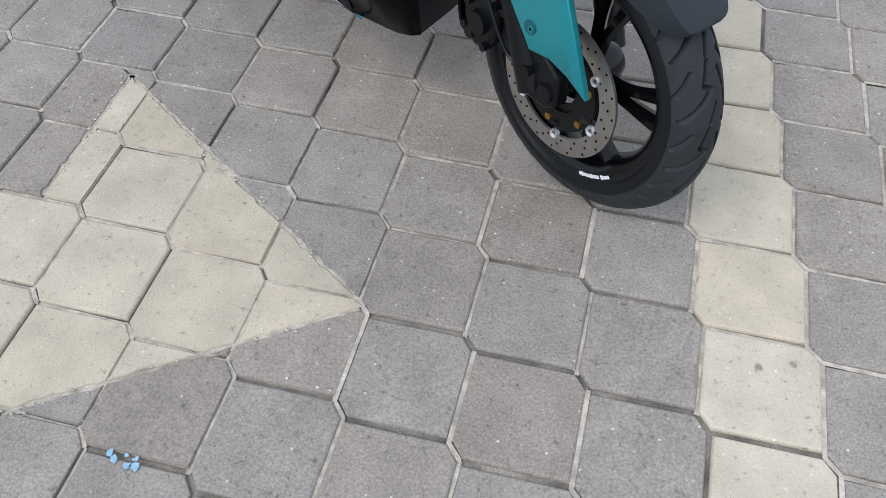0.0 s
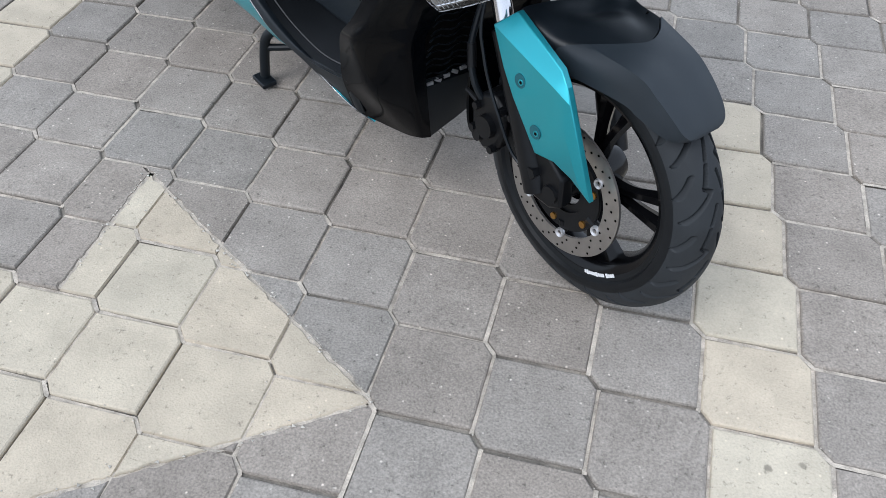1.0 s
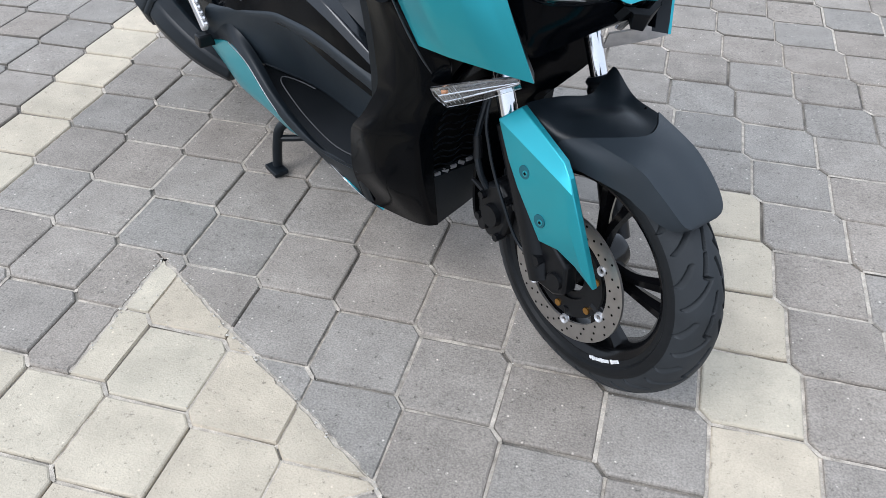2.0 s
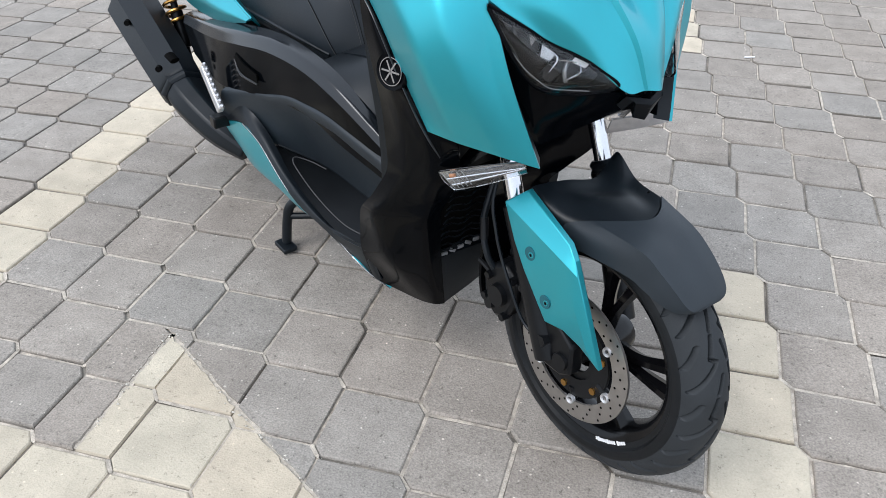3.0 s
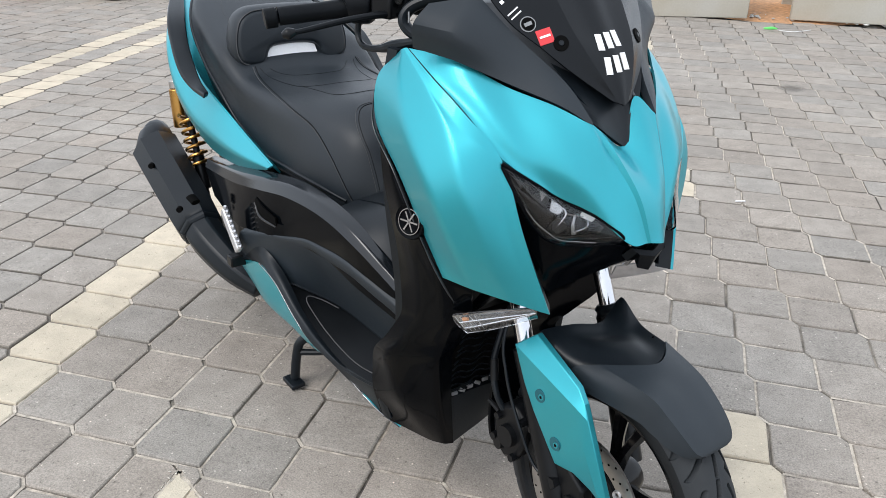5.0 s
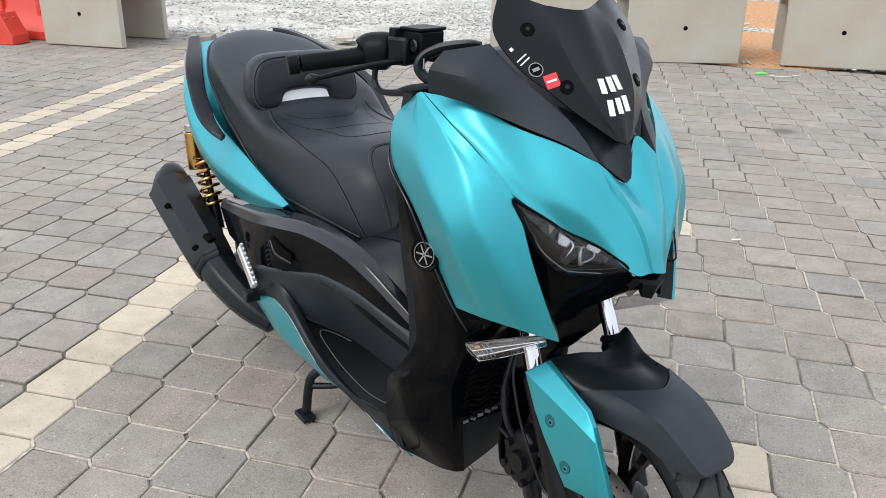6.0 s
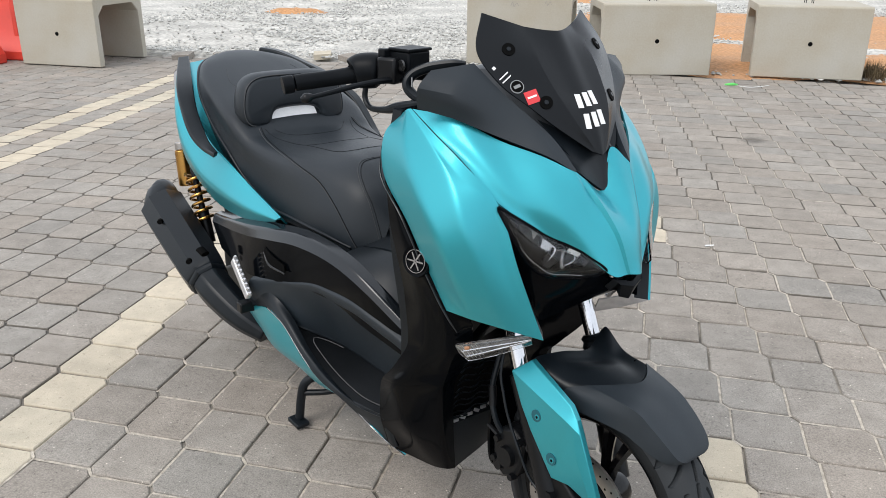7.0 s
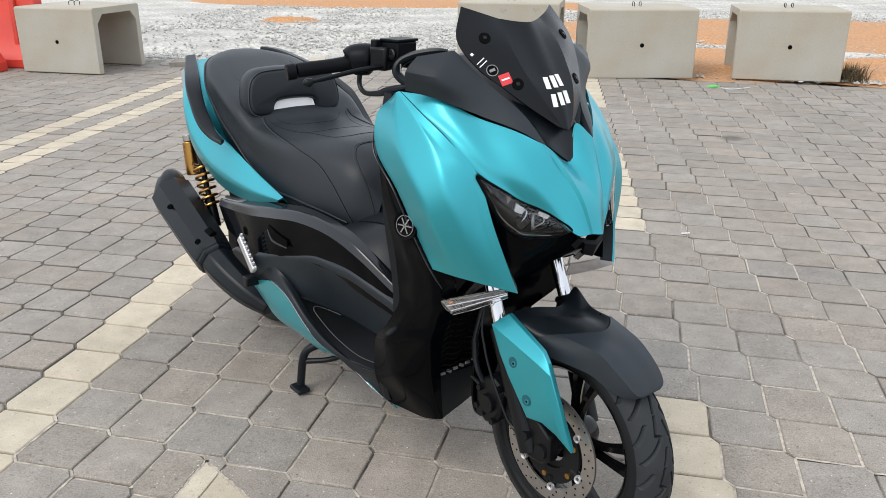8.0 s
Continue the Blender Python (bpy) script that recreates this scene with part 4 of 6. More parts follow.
under = [[(0.262, 0.170, 1.122), (0.204, 0.134, 1.064), (0.140, 0.086, 1.004), (0.100, 0.040, 0.950)], [(0.282, 0.080, 1.115), (0.225, 0.064, 1.062), (0.165, 0.044, 1.004), (0.118, 0.020, 0.950)], [(0.290, 0.0, 1.112), (0.235, 0.0, 1.060), (0.172, 0.0, 1.002), (0.122, 0.0, 0.948)]]
part("screen_base", sheet(mirrored_rows(under), 4, 4, thick=0.004), SATIN, scooter, "black panel behind the windscreen's foot")
vtrim = [[(0.190, 0.100, 1.040), (0.140, 0.092, 0.998), (0.088, 0.073, 0.955)], [(0.150, 0.052, 1.014), (0.118, 0.048, 0.975), (0.086, 0.042, 0.934)], [(0.130, 0.018, 0.996), (0.106, 0.012, 0.955), (0.0855, 0.006, 0.911)], [(0.124, -0.002, 0.990), (0.103, -0.004, 0.950), (0.0845, -0.006, 0.907)],
         [(0.128, -0.018, 0.998), (0.106, -0.014, 0.960), (0.0855, -0.013, 0.917)], [(0.140, -0.030, 1.010), (0.114, -0.022, 0.978), (0.094, -0.019, 0.945)], [(0.150, -0.050, 1.020), (0.128, -0.040, 1.002), (0.106, -0.032, 0.985)]]
part("centre_trim", sheet(vtrim, 5, 4, (), (), 0.006), SATIN, scooter, "black V-shaped trim below the windscreen", 25)


def patch(centre, normal, w, h, spin=0.0, thick=0.001):
    """A thin plate lying on a surface: w across, h up the slope."""
    n = Vector(normal).normalized()
    up = (Vector((0, 0, 1)) - n * n.z).normalized()
    x = up.cross(n)
    r = Matrix.Rotation(spin, 3, n)
    x, up = r @ x, r @ up
    c = Vector(centre)
    vs = [tuple(c + x * a * w / 2 + up * b * h / 2 + n * t) for t in (0, thick) for a, b in ((-1, -1), (1, -1), (1, 1), (-1, 1))]
    return vs, [(0, 3, 2, 1), (4, 5, 6, 7), (0, 1, 5, 4), (1, 2, 6, 5), (2, 3, 7, 6), (3, 0, 4, 7)]


for row, zz in ((0, 1.068), (1, 1.034)):
    for col in range(3):
        c, k = on_screen(0.0195 - 0.0195 * col - 0.002 * row, zz + 0.002 * col)
        part("plate_mark", patch(c, k, 0.0125, 0.029, -0.04, 0.0012), WHITE, screen, "plain white bar on the windscreen")
c, k = on_screen(0.1075, 1.078)
part("sticker", patch(c, k, 0.025, 0.025, 0.35, 0.0010), RED, screen, "small red square sticker", 0)
part("sticker_bar", patch(c + k * 0.0006, k, 0.018, 0.0035, 0.35, 0.0010), WHITE, screen)
c, k = on_screen(0.125, 1.094)
part("sticker", rod(c, c + k * 0.0010, 0.0130, sides=28), GREYVINYL, screen, "small grey oval sticker")
part("sticker_bar", rod(c + k * 0.0006, c + k * 0.0014, 0.0112, sides=28), HOLE, screen)
part("sticker_bar", patch(c + k * 0.001, k, 0.013, 0.006, 0.4, 0.0010), GREYVINYL, screen)
for q in range(2):
    c, k = on_screen(0.141 - 0.003 * q, 1.112 - 0.005 * q)
    part("sticker_bar", patch(c, k, 0.022, 0.0022, 0.75, 0.0008), WHITE, screen, "tiny white sticker lettering shown as a bar")
c, k = on_screen(0.152, 1.124)
part("sticker_bar", patch(c, k, 0.006, 0.006, 0.75, 0.0008), WHITE, screen)

# dash, inner shield, handlebar
dash = [[(0.30, 0.15, 1.10), (0.36, 0.17, 1.10), (0.42, 0.17, 1.05)], [(0.28, 0.0, 1.12), (0.36, 0.0, 1.12), (0.45, 0.0, 1.05)]]
part("dashboard", sheet(mirrored_rows(dash), 5, 4, thick=0.03), SATIN, scooter, "black dashboard behind the windscreen")
inner = [[(0.42, 0.250, 1.03), (0.425, 0.262, 0.93), (0.42, 0.255, 0.75), (0.40, 0.24, 0.55), (0.42, 0.235, 0.33)],
         [(0.46, 0.12, 1.05), (0.48, 0.13, 0.93), (0.47, 0.13, 0.75), (0.45, 0.13, 0.55), (0.46, 0.12, 0.33)],
         [(0.46, 0.0, 1.05), (0.49, 0.0, 0.93), (0.50, 0.0, 0.75), (0.50, 0.0, 0.55), (0.47, 0.0, 0.33)]]
part("inner_shield", sheet(mirrored_rows(inner), 4, 4, thick=0.02, inward=(0.2, 0, 0.7)), SATIN, scooter, "black inner leg shield")
bar = part("handlebar", tube([(0.60, 0.33, 1.060), (0.545, 0.22, 1.085), (0.47, 0.10, 1.075), (0.45, 0.0, 1.06), (0.47, -0.10, 1.075), (0.545, -0.22, 1.085), (0.60, -0.33, 1.060)], 0.012, 12), DARKMETAL, scooter, "black handlebar")
for s in (1, -1):
    g = tube([(0.550, 0.255, 1.080), (0.570, 0.300, 1.073), (0.588, 0.356, 1.067), (0.593, 0.372, 1.065)], [0.0175, 0.0165, 0.017, 0.0165], 18, 6)
    part("grip", g if s > 0 else flip(g), CONTROL, bar, "ribbed black rubber grip")
    g = join(rod((0.594, 0.375, 1.064), (0.600, 0.396, 1.061), 0.0185), rod((0.592, 0.371, 1.065), (0.595, 0.377, 1.064), 0.012))
    part("bar_end", g if s > 0 else flip(g), CONTROL, bar, "black bar end weight", 35, 0.002)
    g = lathe([(0.012, -0.004), (0.024, -0.004), (0.024, 0.004), (0.012, 0.004)], 24)
    g = moved(g, Matrix.Translation((0.549, 0.253 * s, 1.081)) @ Matrix.Rotation(radians(24 * s), 4, "Z"))
    part("grip_flange", g, CONTROL, bar)
    g = tube([(0.466, 0.205, 1.078), (0.464, 0.250, 1.078), (0.476, 0.300, 1.071), (0.484, 0.360, 1.060), (0.488, 0.398, 1.054)], [0.011, 0.009, 0.008, 0.007, 0.006], 10, 6, flat=0.7)
    lever = part("brake_lever", g if s > 0 else flip(g), CONTROL, bar, "black brake lever")
    part("lever_ball", tube([(0.486, 0.392 * s, 1.056), (0.490, 0.403 * s, 1.053), (0.494, 0.412 * s, 1.050)], [0.006, 0.0105, 0.005], 12, 4), DARKMETAL, lever)
    g = tube([(0.551, 0.258, 1.084), (0.549, 0.254, 1.086), (0.540, 0.243, 1.088), (0.522, 0.226, 1.090), (0.516, 0.220, 1.090), (0.514, 0.218, 1.090)], [0.026, 0.033, 0.036, 0.036, 0.032, 0.024], 20, 5)
    part("switch_housing", g if s > 0 else flip(g), CONTROL, bar, "rounded black switch housing", 40)
    part("switch_button", box((0.492, 0.222 * s, 1.126), (0.022, 0.020, 0.022)), CONTROL, bar, "", 30, 0.003)
    part("lever_perch", box((0.478, 0.216 * s, 1.096), (0.046, 0.040, 0.052), Matrix.Rotation(radians(20 * s), 3, "Z")), DARKMETAL, bar, "", 30, 0.006)
    res = part("fluid_reservoir", box((0.466, 0.178 * s, 1.112), (0.052, 0.066, 0.046), Matrix.Rotation(radians(14 * s), 3, "Z")), CONTROL, bar, "black brake fluid reservoir", 30, 0.005)
    part("reservoir_lid", box((0.466, 0.178 * s, 1.137), (0.056, 0.072, 0.006), Matrix.Rotation(radians(14 * s), 3, "Z")), CONTROL, res, "", 30, 0.002)
    part("sight_glass", lathe([(0.003, -0.002), (0.010, -0.002), (0.012, 0.0), (0.010, 0.003), (0.003, 0.002)], 20, (0.447, 0.212 * s, 1.108)), SMOKED, res, "round sight glass")
    part("lever_guard", tube([(0.372, 0.205 * s, 1.046), (0.398, 0.220 * s, 1.060), (0.408, 0.226 * s, 1.078), (0.404, 0.214 * s, 1.097), (0.384, 0.190 * s, 1.111), (0.350, 0.160 * s, 1.120), (0.330, 0.145 * s, 1.122)], [0.010, 0.012, 0.012, 0.012, 0.012, 0.011, 0.006], 10, 6, flat=0.8), SATIN, bar, "black mirror stay")
    part("stay_mark", box((0.392, 0.226 * s, 1.084), (0.003, 0.002, 0.018)), GREYVINYL, bar, "small pale mark on the stay")
    part("cable", tube([(0.528, 0.244 * s, 1.062), (0.530, 0.245 * s, 1.034), (0.508, 0.245 * s, 1.017), (0.465, 0.239 * s, 1.020), (0.430, 0.232 * s, 1.030), (0.373, 0.216 * s, 1.046)], [0.006, 0.006, 0.006, 0.007, 0.010, 0.007], 10, 8), SATIN, bar, "black control cable")

# leg shield, signals, emblem, grille
leg = [[(0.432, 0.264, 0.935), (0.400, 0.272, 0.805), (0.368, 0.257, 0.670), (0.352, 0.253, 0.545), (0.398, 0.262, 0.472), (0.438, 0.268, 0.425), (0.452, 0.262, 0.322), (0.452, 0.234, 0.232)],
       [(0.425, 0.270, 0.912), (0.345, 0.273, 0.775), (0.300, 0.256, 0.640), (0.302, 0.250, 0.552), (0.335, 0.264, 0.492), (0.372, 0.283, 0.450), (0.359, 0.252, 0.330), (0.372, 0.163, 0.190)],
       [(0.412, 0.274, 0.890), (0.265, 0.258, 0.690), (0.245, 0.236, 0.610), (0.248, 0.230, 0.560), (0.272, 0.222, 0.500), (0.276, 0.228, 0.464), (0.306, 0.195, 0.335), (0.335, 0.152, 0.200)],
       [(0.394, 0.262, 0.870), (0.204, 0.210, 0.645), (0.220, 0.190, 0.585), (0.242, 0.183, 0.545), (0.264, 0.175, 0.505), (0.278, 0.188, 0.466), (0.312, 0.158, 0.335), (0.336, 0.128, 0.192)]]
part("leg_shield", sheet(leg, 8, 8, (1, 2), (1, 2, 3, 4, 5, 6), 0.006, soft=3), GLOSS, scooter, "gloss black lower leg shield with folded faces", 30)
tucked = [[(u + (0.0 if k < 2 else 0.07), -v * (1.0, 0.95, 0.75, 0.6, 0.55, 0.5, 0.5, 0.5)[k], z) for k, (u, v, z) in enumerate(row)] for row in leg]
part("leg_shield", sheet(tucked, 7, 7, (1, 2), (3, 4, 5), 0.006, soft=1), GLOSS, scooter, "gloss black lower leg shield with folded faces", 30)
for s in (1, -1):
    g = sheet([[(0.223, 0.234, 0.590), (0.217, 0.228, 0.574), (0.206, 0.211, 0.555)], [(0.150, 0.203, 0.623), (0.146, 0.200, 0.606), (0.150, 0.188, 0.585)], [(0.086, 0.164, 0.646), (0.084, 0.161, 0.636), (0.092, 0.150, 0.622)]], 5, 5, thick=0.003, inward=(0.3, 0.1, 0.65))
    h = sheet([[(0.232, 0.226, 0.584), (0.218, 0.206, 0.557)], [(0.164, 0.194, 0.614), (0.164, 0.182, 0.588)], [(0.098, 0.158, 0.640), (0.104, 0.146, 0.624)]], 4, 4, thick=0.004, inward=(0.3, 0.1, 0.65))
    if s < 0:
        g = sheet([[(0.195, 0.150, 0.606), (0.223, 0.170, 0.562)], [(0.172, 0.195, 0.612), (0.172, 0.210, 0.583)], [(0.154, 0.230, 0.622), (0.127, 0.238, 0.605)]], 5, 4, thick=0.004, inward=(0.3, 0.1, 0.4))
        part("turn_signal", flip(g), PALE, scooter, "front turn signal seen from its pale inner housing", 40)
    else:
        sig = part("turn_signal", h, FACET, scooter, "front turn signal with a clear lens")
        o = part("lens", g, GLASS, sig, "clear ribbed lens", 60)
        o.visible_shadow = False
        part("bulb", rod((0.205, 0.222, 0.588), (0.196, 0.218, 0.592), 0.004, 0.003, 12), AMBER, sig, "amber bulb")
        for k in range(5):
            t = k / 16
            part("rib", rod((0.219 - 0.130 * t, 0.229 - 0.066 * t, 0.588 + 0.056 * t), (0.205 - 0.112 * t, 0.210 - 0.058 * t, 0.560 + 0.063 * t), 0.0007, sides=6), GREYVINYL, sig)
        for a, b in (((0.214, 0.222, 0.578), (0.092, 0.156, 0.634)), ((0.210, 0.214, 0.566), (0.096, 0.150, 0.628))):
            part("reflector_bar", rod(a, b, 0.0022, 0.0014, 8), CHROME, sig, "bright bar behind the lens")
    em = part("emblem", moved(lathe([(0.001, -0.008), (0.032, -0.008), (0.0335, -0.002), (0.031, 0.004), (0.0275, 0.003), (0.001, 0.003)], 40), Matrix.Translation((0.292, 0.281 * s, 0.758)) @ Matrix.Rotation(radians(16 * s), 4, "Z") @ Matrix.Rotation(radians(8 if s > 0 else 180 - 8), 4, "X")), GLOSS, scooter, "round gloss black badge with silver bars")
    m = Matrix.Translation((0.2900, 0.2850 * s, 0.7585)) @ Matrix.Rotation(radians(16 * s), 4, "Z") @ Matrix.Rotation(radians(8 * s), 4, "X")
    for k in range(3):
        q = Matrix.Rotation(radians(60 * k), 3, "Y")
        part("badge_bar", moved(box((0, 0, 0), (0.038, 0.003, 0.0030), q), m), CHROME, em, "silver badge bar")
    part("badge_ring", moved(lathe([(0.0222, -0.001), (0.0236, -0.001), (0.0236, 0.0015), (0.0222, 0.0015)], 40), m), CHROME, em)
    # Edge strip, drawn longer so its grey also gives the edge's reflection.
    g = tube([(0.434, 0.268, 0.955), (0.412, 0.283, 0.897), (0.330, 0.291, 0.838), (0.278, 0.278, 0.752), (0.246, 0.264, 0.690), (0.222, 0.252, 0.650), (0.208, 0.242, 0.626)], [0.0012, 0.0022, 0.0026, 0.0026, 0.0026, 0.0024, 0.0012], 8, 6, flat=0.6)
    part("silver_edge_shine", g if s > 0 else flip(g), SMOKED, scooter, "dull silver edge strip that also draws the edge's bright reflection")

grille = part("radiator_grille", sheet([[(0.295, 0.172, 0.510), (0.345, 0.160, 0.325)], [(0.300, 0.06, 0.510), (0.350, 0.06, 0.325)], [(0.300, -0.06, 0.510), (0.350, -0.06, 0.325)]], 3, 3, thick=0.02), HOLE, scooter, "black radiator grille with stepped slats")
for k in range(10):
    z = 0.342 + 0.0175 * k
    pts = []
    for q in range(17):
        w = 1.0 if q % 4 in (1, 2) else 0.0
        pts.append((0.272 + (0.505 - z) * 0.27 + 0.003 * w, 0.170 - 0.0135 * q, z + 0.0045 * w - 0.002 * (k % 2)))
    part("slat", tube(pts, 0.0019, 6, 2, flat=0.6, sharp=tuple(range(1, 16))), SATIN, grille)
for k in range(6):
    g = box((0.318 - 0.001 * k, 0.146 - 0.019 * k, 0.336 + 0.003 * k), (0.004, 0.014, 0.007), Matrix.Rotation(0.5 * (k % 2), 3, "X"))
    part("radiator_fin", g, SILVER, grille, "glint of bare radiator metal")
front_low = [[(0.313, 0.160, 0.334), (0.325, 0.146, 0.262), (0.337, 0.130, 0.193)], [(0.318, 0.080, 0.330), (0.328, 0.072, 0.268), (0.340, 0.064, 0.212)], [(0.318, 0.0, 0.328), (0.330, 0.0, 0.270), (0.345, 0.0, 0.226)]]
part("belly_front", sheet(mirrored_rows(front_low), 5, 4, thick=0.01), SATIN, scooter, "black lower front panel")
part("fork_crown", prism([(0.13, 0.66), (0.22, 0.66), (0.27, 0.76), (0.16, 0.76)], -0.12, 0.12), DARKMETAL, scooter, "black fork crown", 30, 0.01)
part("frame_cover", sheet([[(0.15, 0.14, 0.70), (0.23, 0.13, 0.62), (0.29, 0.15, 0.53)], [(0.17, 0.07, 0.72), (0.24, 0.07, 0.65), (0.29, 0.08, 0.55)], [(0.20, 0.0, 0.74), (0.25, 0.0, 0.67), (0.30, 0.0, 0.56)], [(0.20, -0.09, 0.73), (0.25, -0.055, 0.66), (0.30, -0.04, 0.55)]], 4, 4, thick=0.01), GLOSS, scooter, "black panel behind the fork")

# floorboards, tunnel, sills, belly
tunnel = [[(1.030, 0.290, 0.476), (1.030, 0.302, 0.468), (1.035, 0.305, 0.430), (1.025, 0.285, 0.392)],
          [(0.949, 0.262, 0.496), (0.949, 0.276, 0.488), (0.945, 0.268, 0.432), (0.940, 0.258, 0.384)],
          [(0.872, 0.244, 0.512), (0.874, 0.260, 0.502), (0.862, 0.238, 0.442), (0.871, 0.240, 0.373)],
          [(0.782, 0.232, 0.538), (0.781, 0.250, 0.526), (0.772, 0.214, 0.446), (0.786, 0.184, 0.351)],
          [(0.710, 0.226, 0.544), (0.711, 0.245, 0.531), (0.694, 0.204, 0.440), (0.702, 0.168, 0.346)],
          [(0.622, 0.218, 0.546), (0.622, 0.237, 0.532), (0.602, 0.196, 0.430), (0.573, 0.170, 0.350)],
          [(0.546, 0.205, 0.530), (0.546, 0.224, 0.516), (0.520, 0.190, 0.424), (0.500, 0.168, 0.354)],
          [(0.479, 0.190, 0.510), (0.479, 0.208, 0.497), (0.455, 0.184, 0.416), (0.440, 0.166, 0.358)],
          [(0.405, 0.180, 0.490), (0.405, 0.198, 0.478), (0.402, 0.176, 0.410), (0.400, 0.165, 0.362)]]
both("tunnel_side", sheet(tunnel, 6, 6, (), (1,), 0.006, soft=1), MATT, scooter, "matt black scooped tunnel side with a rounded rim", 50)
floor_net = [[(0.871, 0.238, 0.371), (0.845, 0.264, 0.385)], [(0.786, 0.182, 0.349), (0.775, 0.264, 0.345)], [(0.702, 0.166, 0.344), (0.680, 0.265, 0.316)], [(0.573, 0.168, 0.348), (0.555, 0.266, 0.303)], [(0.420, 0.166, 0.358), (0.440, 0.258, 0.318)]]
for s in (1, -1):
    g = sheet(floor_net, 5, 6, thick=0.01, inward=(0.6, 0.2, 0.0))
    fb = part("floorboard", g if s > 0 else flip(g), MAT, scooter, "dark rubber floorboard")
    g = tube([(0.868, 0.240, 0.375), (0.786, 0.184, 0.353), (0.702, 0.168, 0.348), (0.573, 0.170, 0.352), (0.445, 0.168, 0.360)], 0.0025, 6, 6)
    part("mat_edge", g if s > 0 else flip(g), SATIN, fb)
    g = tube([(0.740, 0.182, 0.3500), (0.786, 0.196, 0.3535), (0.806, 0.222, 0.3640), (0.800, 0.236, 0.3640), (0.775, 0.240, 0.3525), (0.680, 0.242, 0.3265), (0.560, 0.243, 0.3165), (0.470, 0.236, 0.3270), (0.452, 0.226, 0.3330), (0.444, 0.180, 0.3580)], 0.0015, 6, 6)
    part("mat_outline", g if s > 0 else flip(g), THREAD, fb, "raised outline of the mat")
    g = rod((0.56, 0.162, 0.375), (0.56, 0.170, 0.376), 0.006, 0.005, 10)
    part("screw", g if s > 0 else flip(g), HOLE, fb)
rim_net = [[(1.040, 0.300, 0.455), (1.065, 0.300, 0.410), (1.078, 0.290, 0.372)], [(0.965, 0.276, 0.452), (0.965, 0.284, 0.430), (0.956, 0.288, 0.410)],
           [(0.880, 0.259, 0.412), (0.875, 0.276, 0.408), (0.869, 0.286, 0.391)], [(0.775, 0.259, 0.350), (0.778, 0.275, 0.354), (0.775, 0.283, 0.338)],
           [(0.680, 0.260, 0.320), (0.690, 0.273, 0.324), (0.698, 0.280, 0.308)], [(0.560, 0.261, 0.306), (0.575, 0.271, 0.312), (0.588, 0.273, 0.296)],
           [(0.470, 0.254, 0.316), (0.466, 0.262, 0.318), (0.455, 0.236, 0.238)], [(0.430, 0.246, 0.330), (0.430, 0.252, 0.320), (0.430, 0.226, 0.236)]]
both("floorboard_rim", sheet(rim_net, 5, 4, thick=0.006), SATIN, scooter, "black raised rim of the floorboard", 35)
sill = [[(1.087, 0.287, 0.366), (1.090, 0.284, 0.359), (1.098, 0.278, 0.346)], [(0.954, 0.287, 0.408), (1.005, 0.282, 0.343), (1.055, 0.264, 0.303)],
        [(0.869, 0.285, 0.391), (0.924, 0.277, 0.308), (0.996, 0.254, 0.264)], [(0.775, 0.282, 0.338), (0.823, 0.271, 0.294), (0.864, 0.250, 0.261)],
        [(0.701, 0.276, 0.306), (0.728, 0.262, 0.279), (0.754, 0.248, 0.256)], [(0.591, 0.267, 0.296), (0.597, 0.260, 0.289), (0.604, 0.253, 0.281)],
        [(0.470, 0.246, 0.252), (0.471, 0.245, 0.249), (0.473, 0.243, 0.246)], [(0.430, 0.205, 0.205), (0.431, 0.204, 0.204), (0.433, 0.202, 0.202)]]
both("side_sill", sheet(sill, 5, 5, (), (), 0.005), TEAL, scooter, "teal lower side sill", 25)
for s in (1, -1):
    # The highlight on the teal edge is modelled as a thin pale tube.
    g = tube([(u, v + 0.001, z + 0.001) for (u, v, z), *_ in sill[1:]], 0.0016, 6, 6)
    part("sill_highlight", g if s > 0 else flip(g), FACET, scooter, "thin pale strip drawn as the highlight along the sill's edge", 60)
belly = [[(0.345, 0.09, 0.204), (0.345, 0.0, 0.226), (0.345, -0.09, 0.204)], [(0.47, 0.15, 0.195), (0.47, 0.0, 0.18), (0.47, -0.15, 0.195)], [(0.76, 0.17, 0.215), (0.76, 0.0, 0.18), (0.76, -0.17, 0.215)], [(1.10, 0.18, 0.245), (1.10, 0.0, 0.20), (1.10, -0.18, 0.245)]]
part("belly_pan", sheet(belly, 4, 5, thick=0.008, inward=(0.7, 0, 0.6)), SATIN, scooter, "black belly pan")

panel = [[(1.410, 0.212, 0.548), (1.390, 0.250, 0.526), (1.330, 0.252, 0.458)], [(1.140, 0.236, 0.602), (1.140, 0.270, 0.562), (1.080, 0.288, 0.470)],
         [(0.970, 0.228, 0.632), (0.970, 0.268, 0.594), (0.950, 0.274, 0.486)], [(0.840, 0.214, 0.647), (0.840, 0.256, 0.614), (0.850, 0.250, 0.500)],
         [(0.700, 0.202, 0.638), (0.700, 0.242, 0.612), (0.700, 0.234, 0.508)], [(0.590, 0.190, 0.606), (0.580, 0.226, 0.580), (0.590, 0.222, 0.484)], [(0.470, 0.165, 0.530), (0.455, 0.190, 0.508), (0.440, 0.196, 0.452)]]
pans = both("side_panel", sheet([row[1:] for row in panel], 6, 7, (), (), 0.005), GLOSS, scooter, "gloss black side panel under the seat", 26)
band = [[a, ((a[0] + b[0]) / 2, (a[1] + b[1]) / 2 + 0.008, (a[2] + b[2]) / 2 + 0.008), b] for a, b, _ in panel]
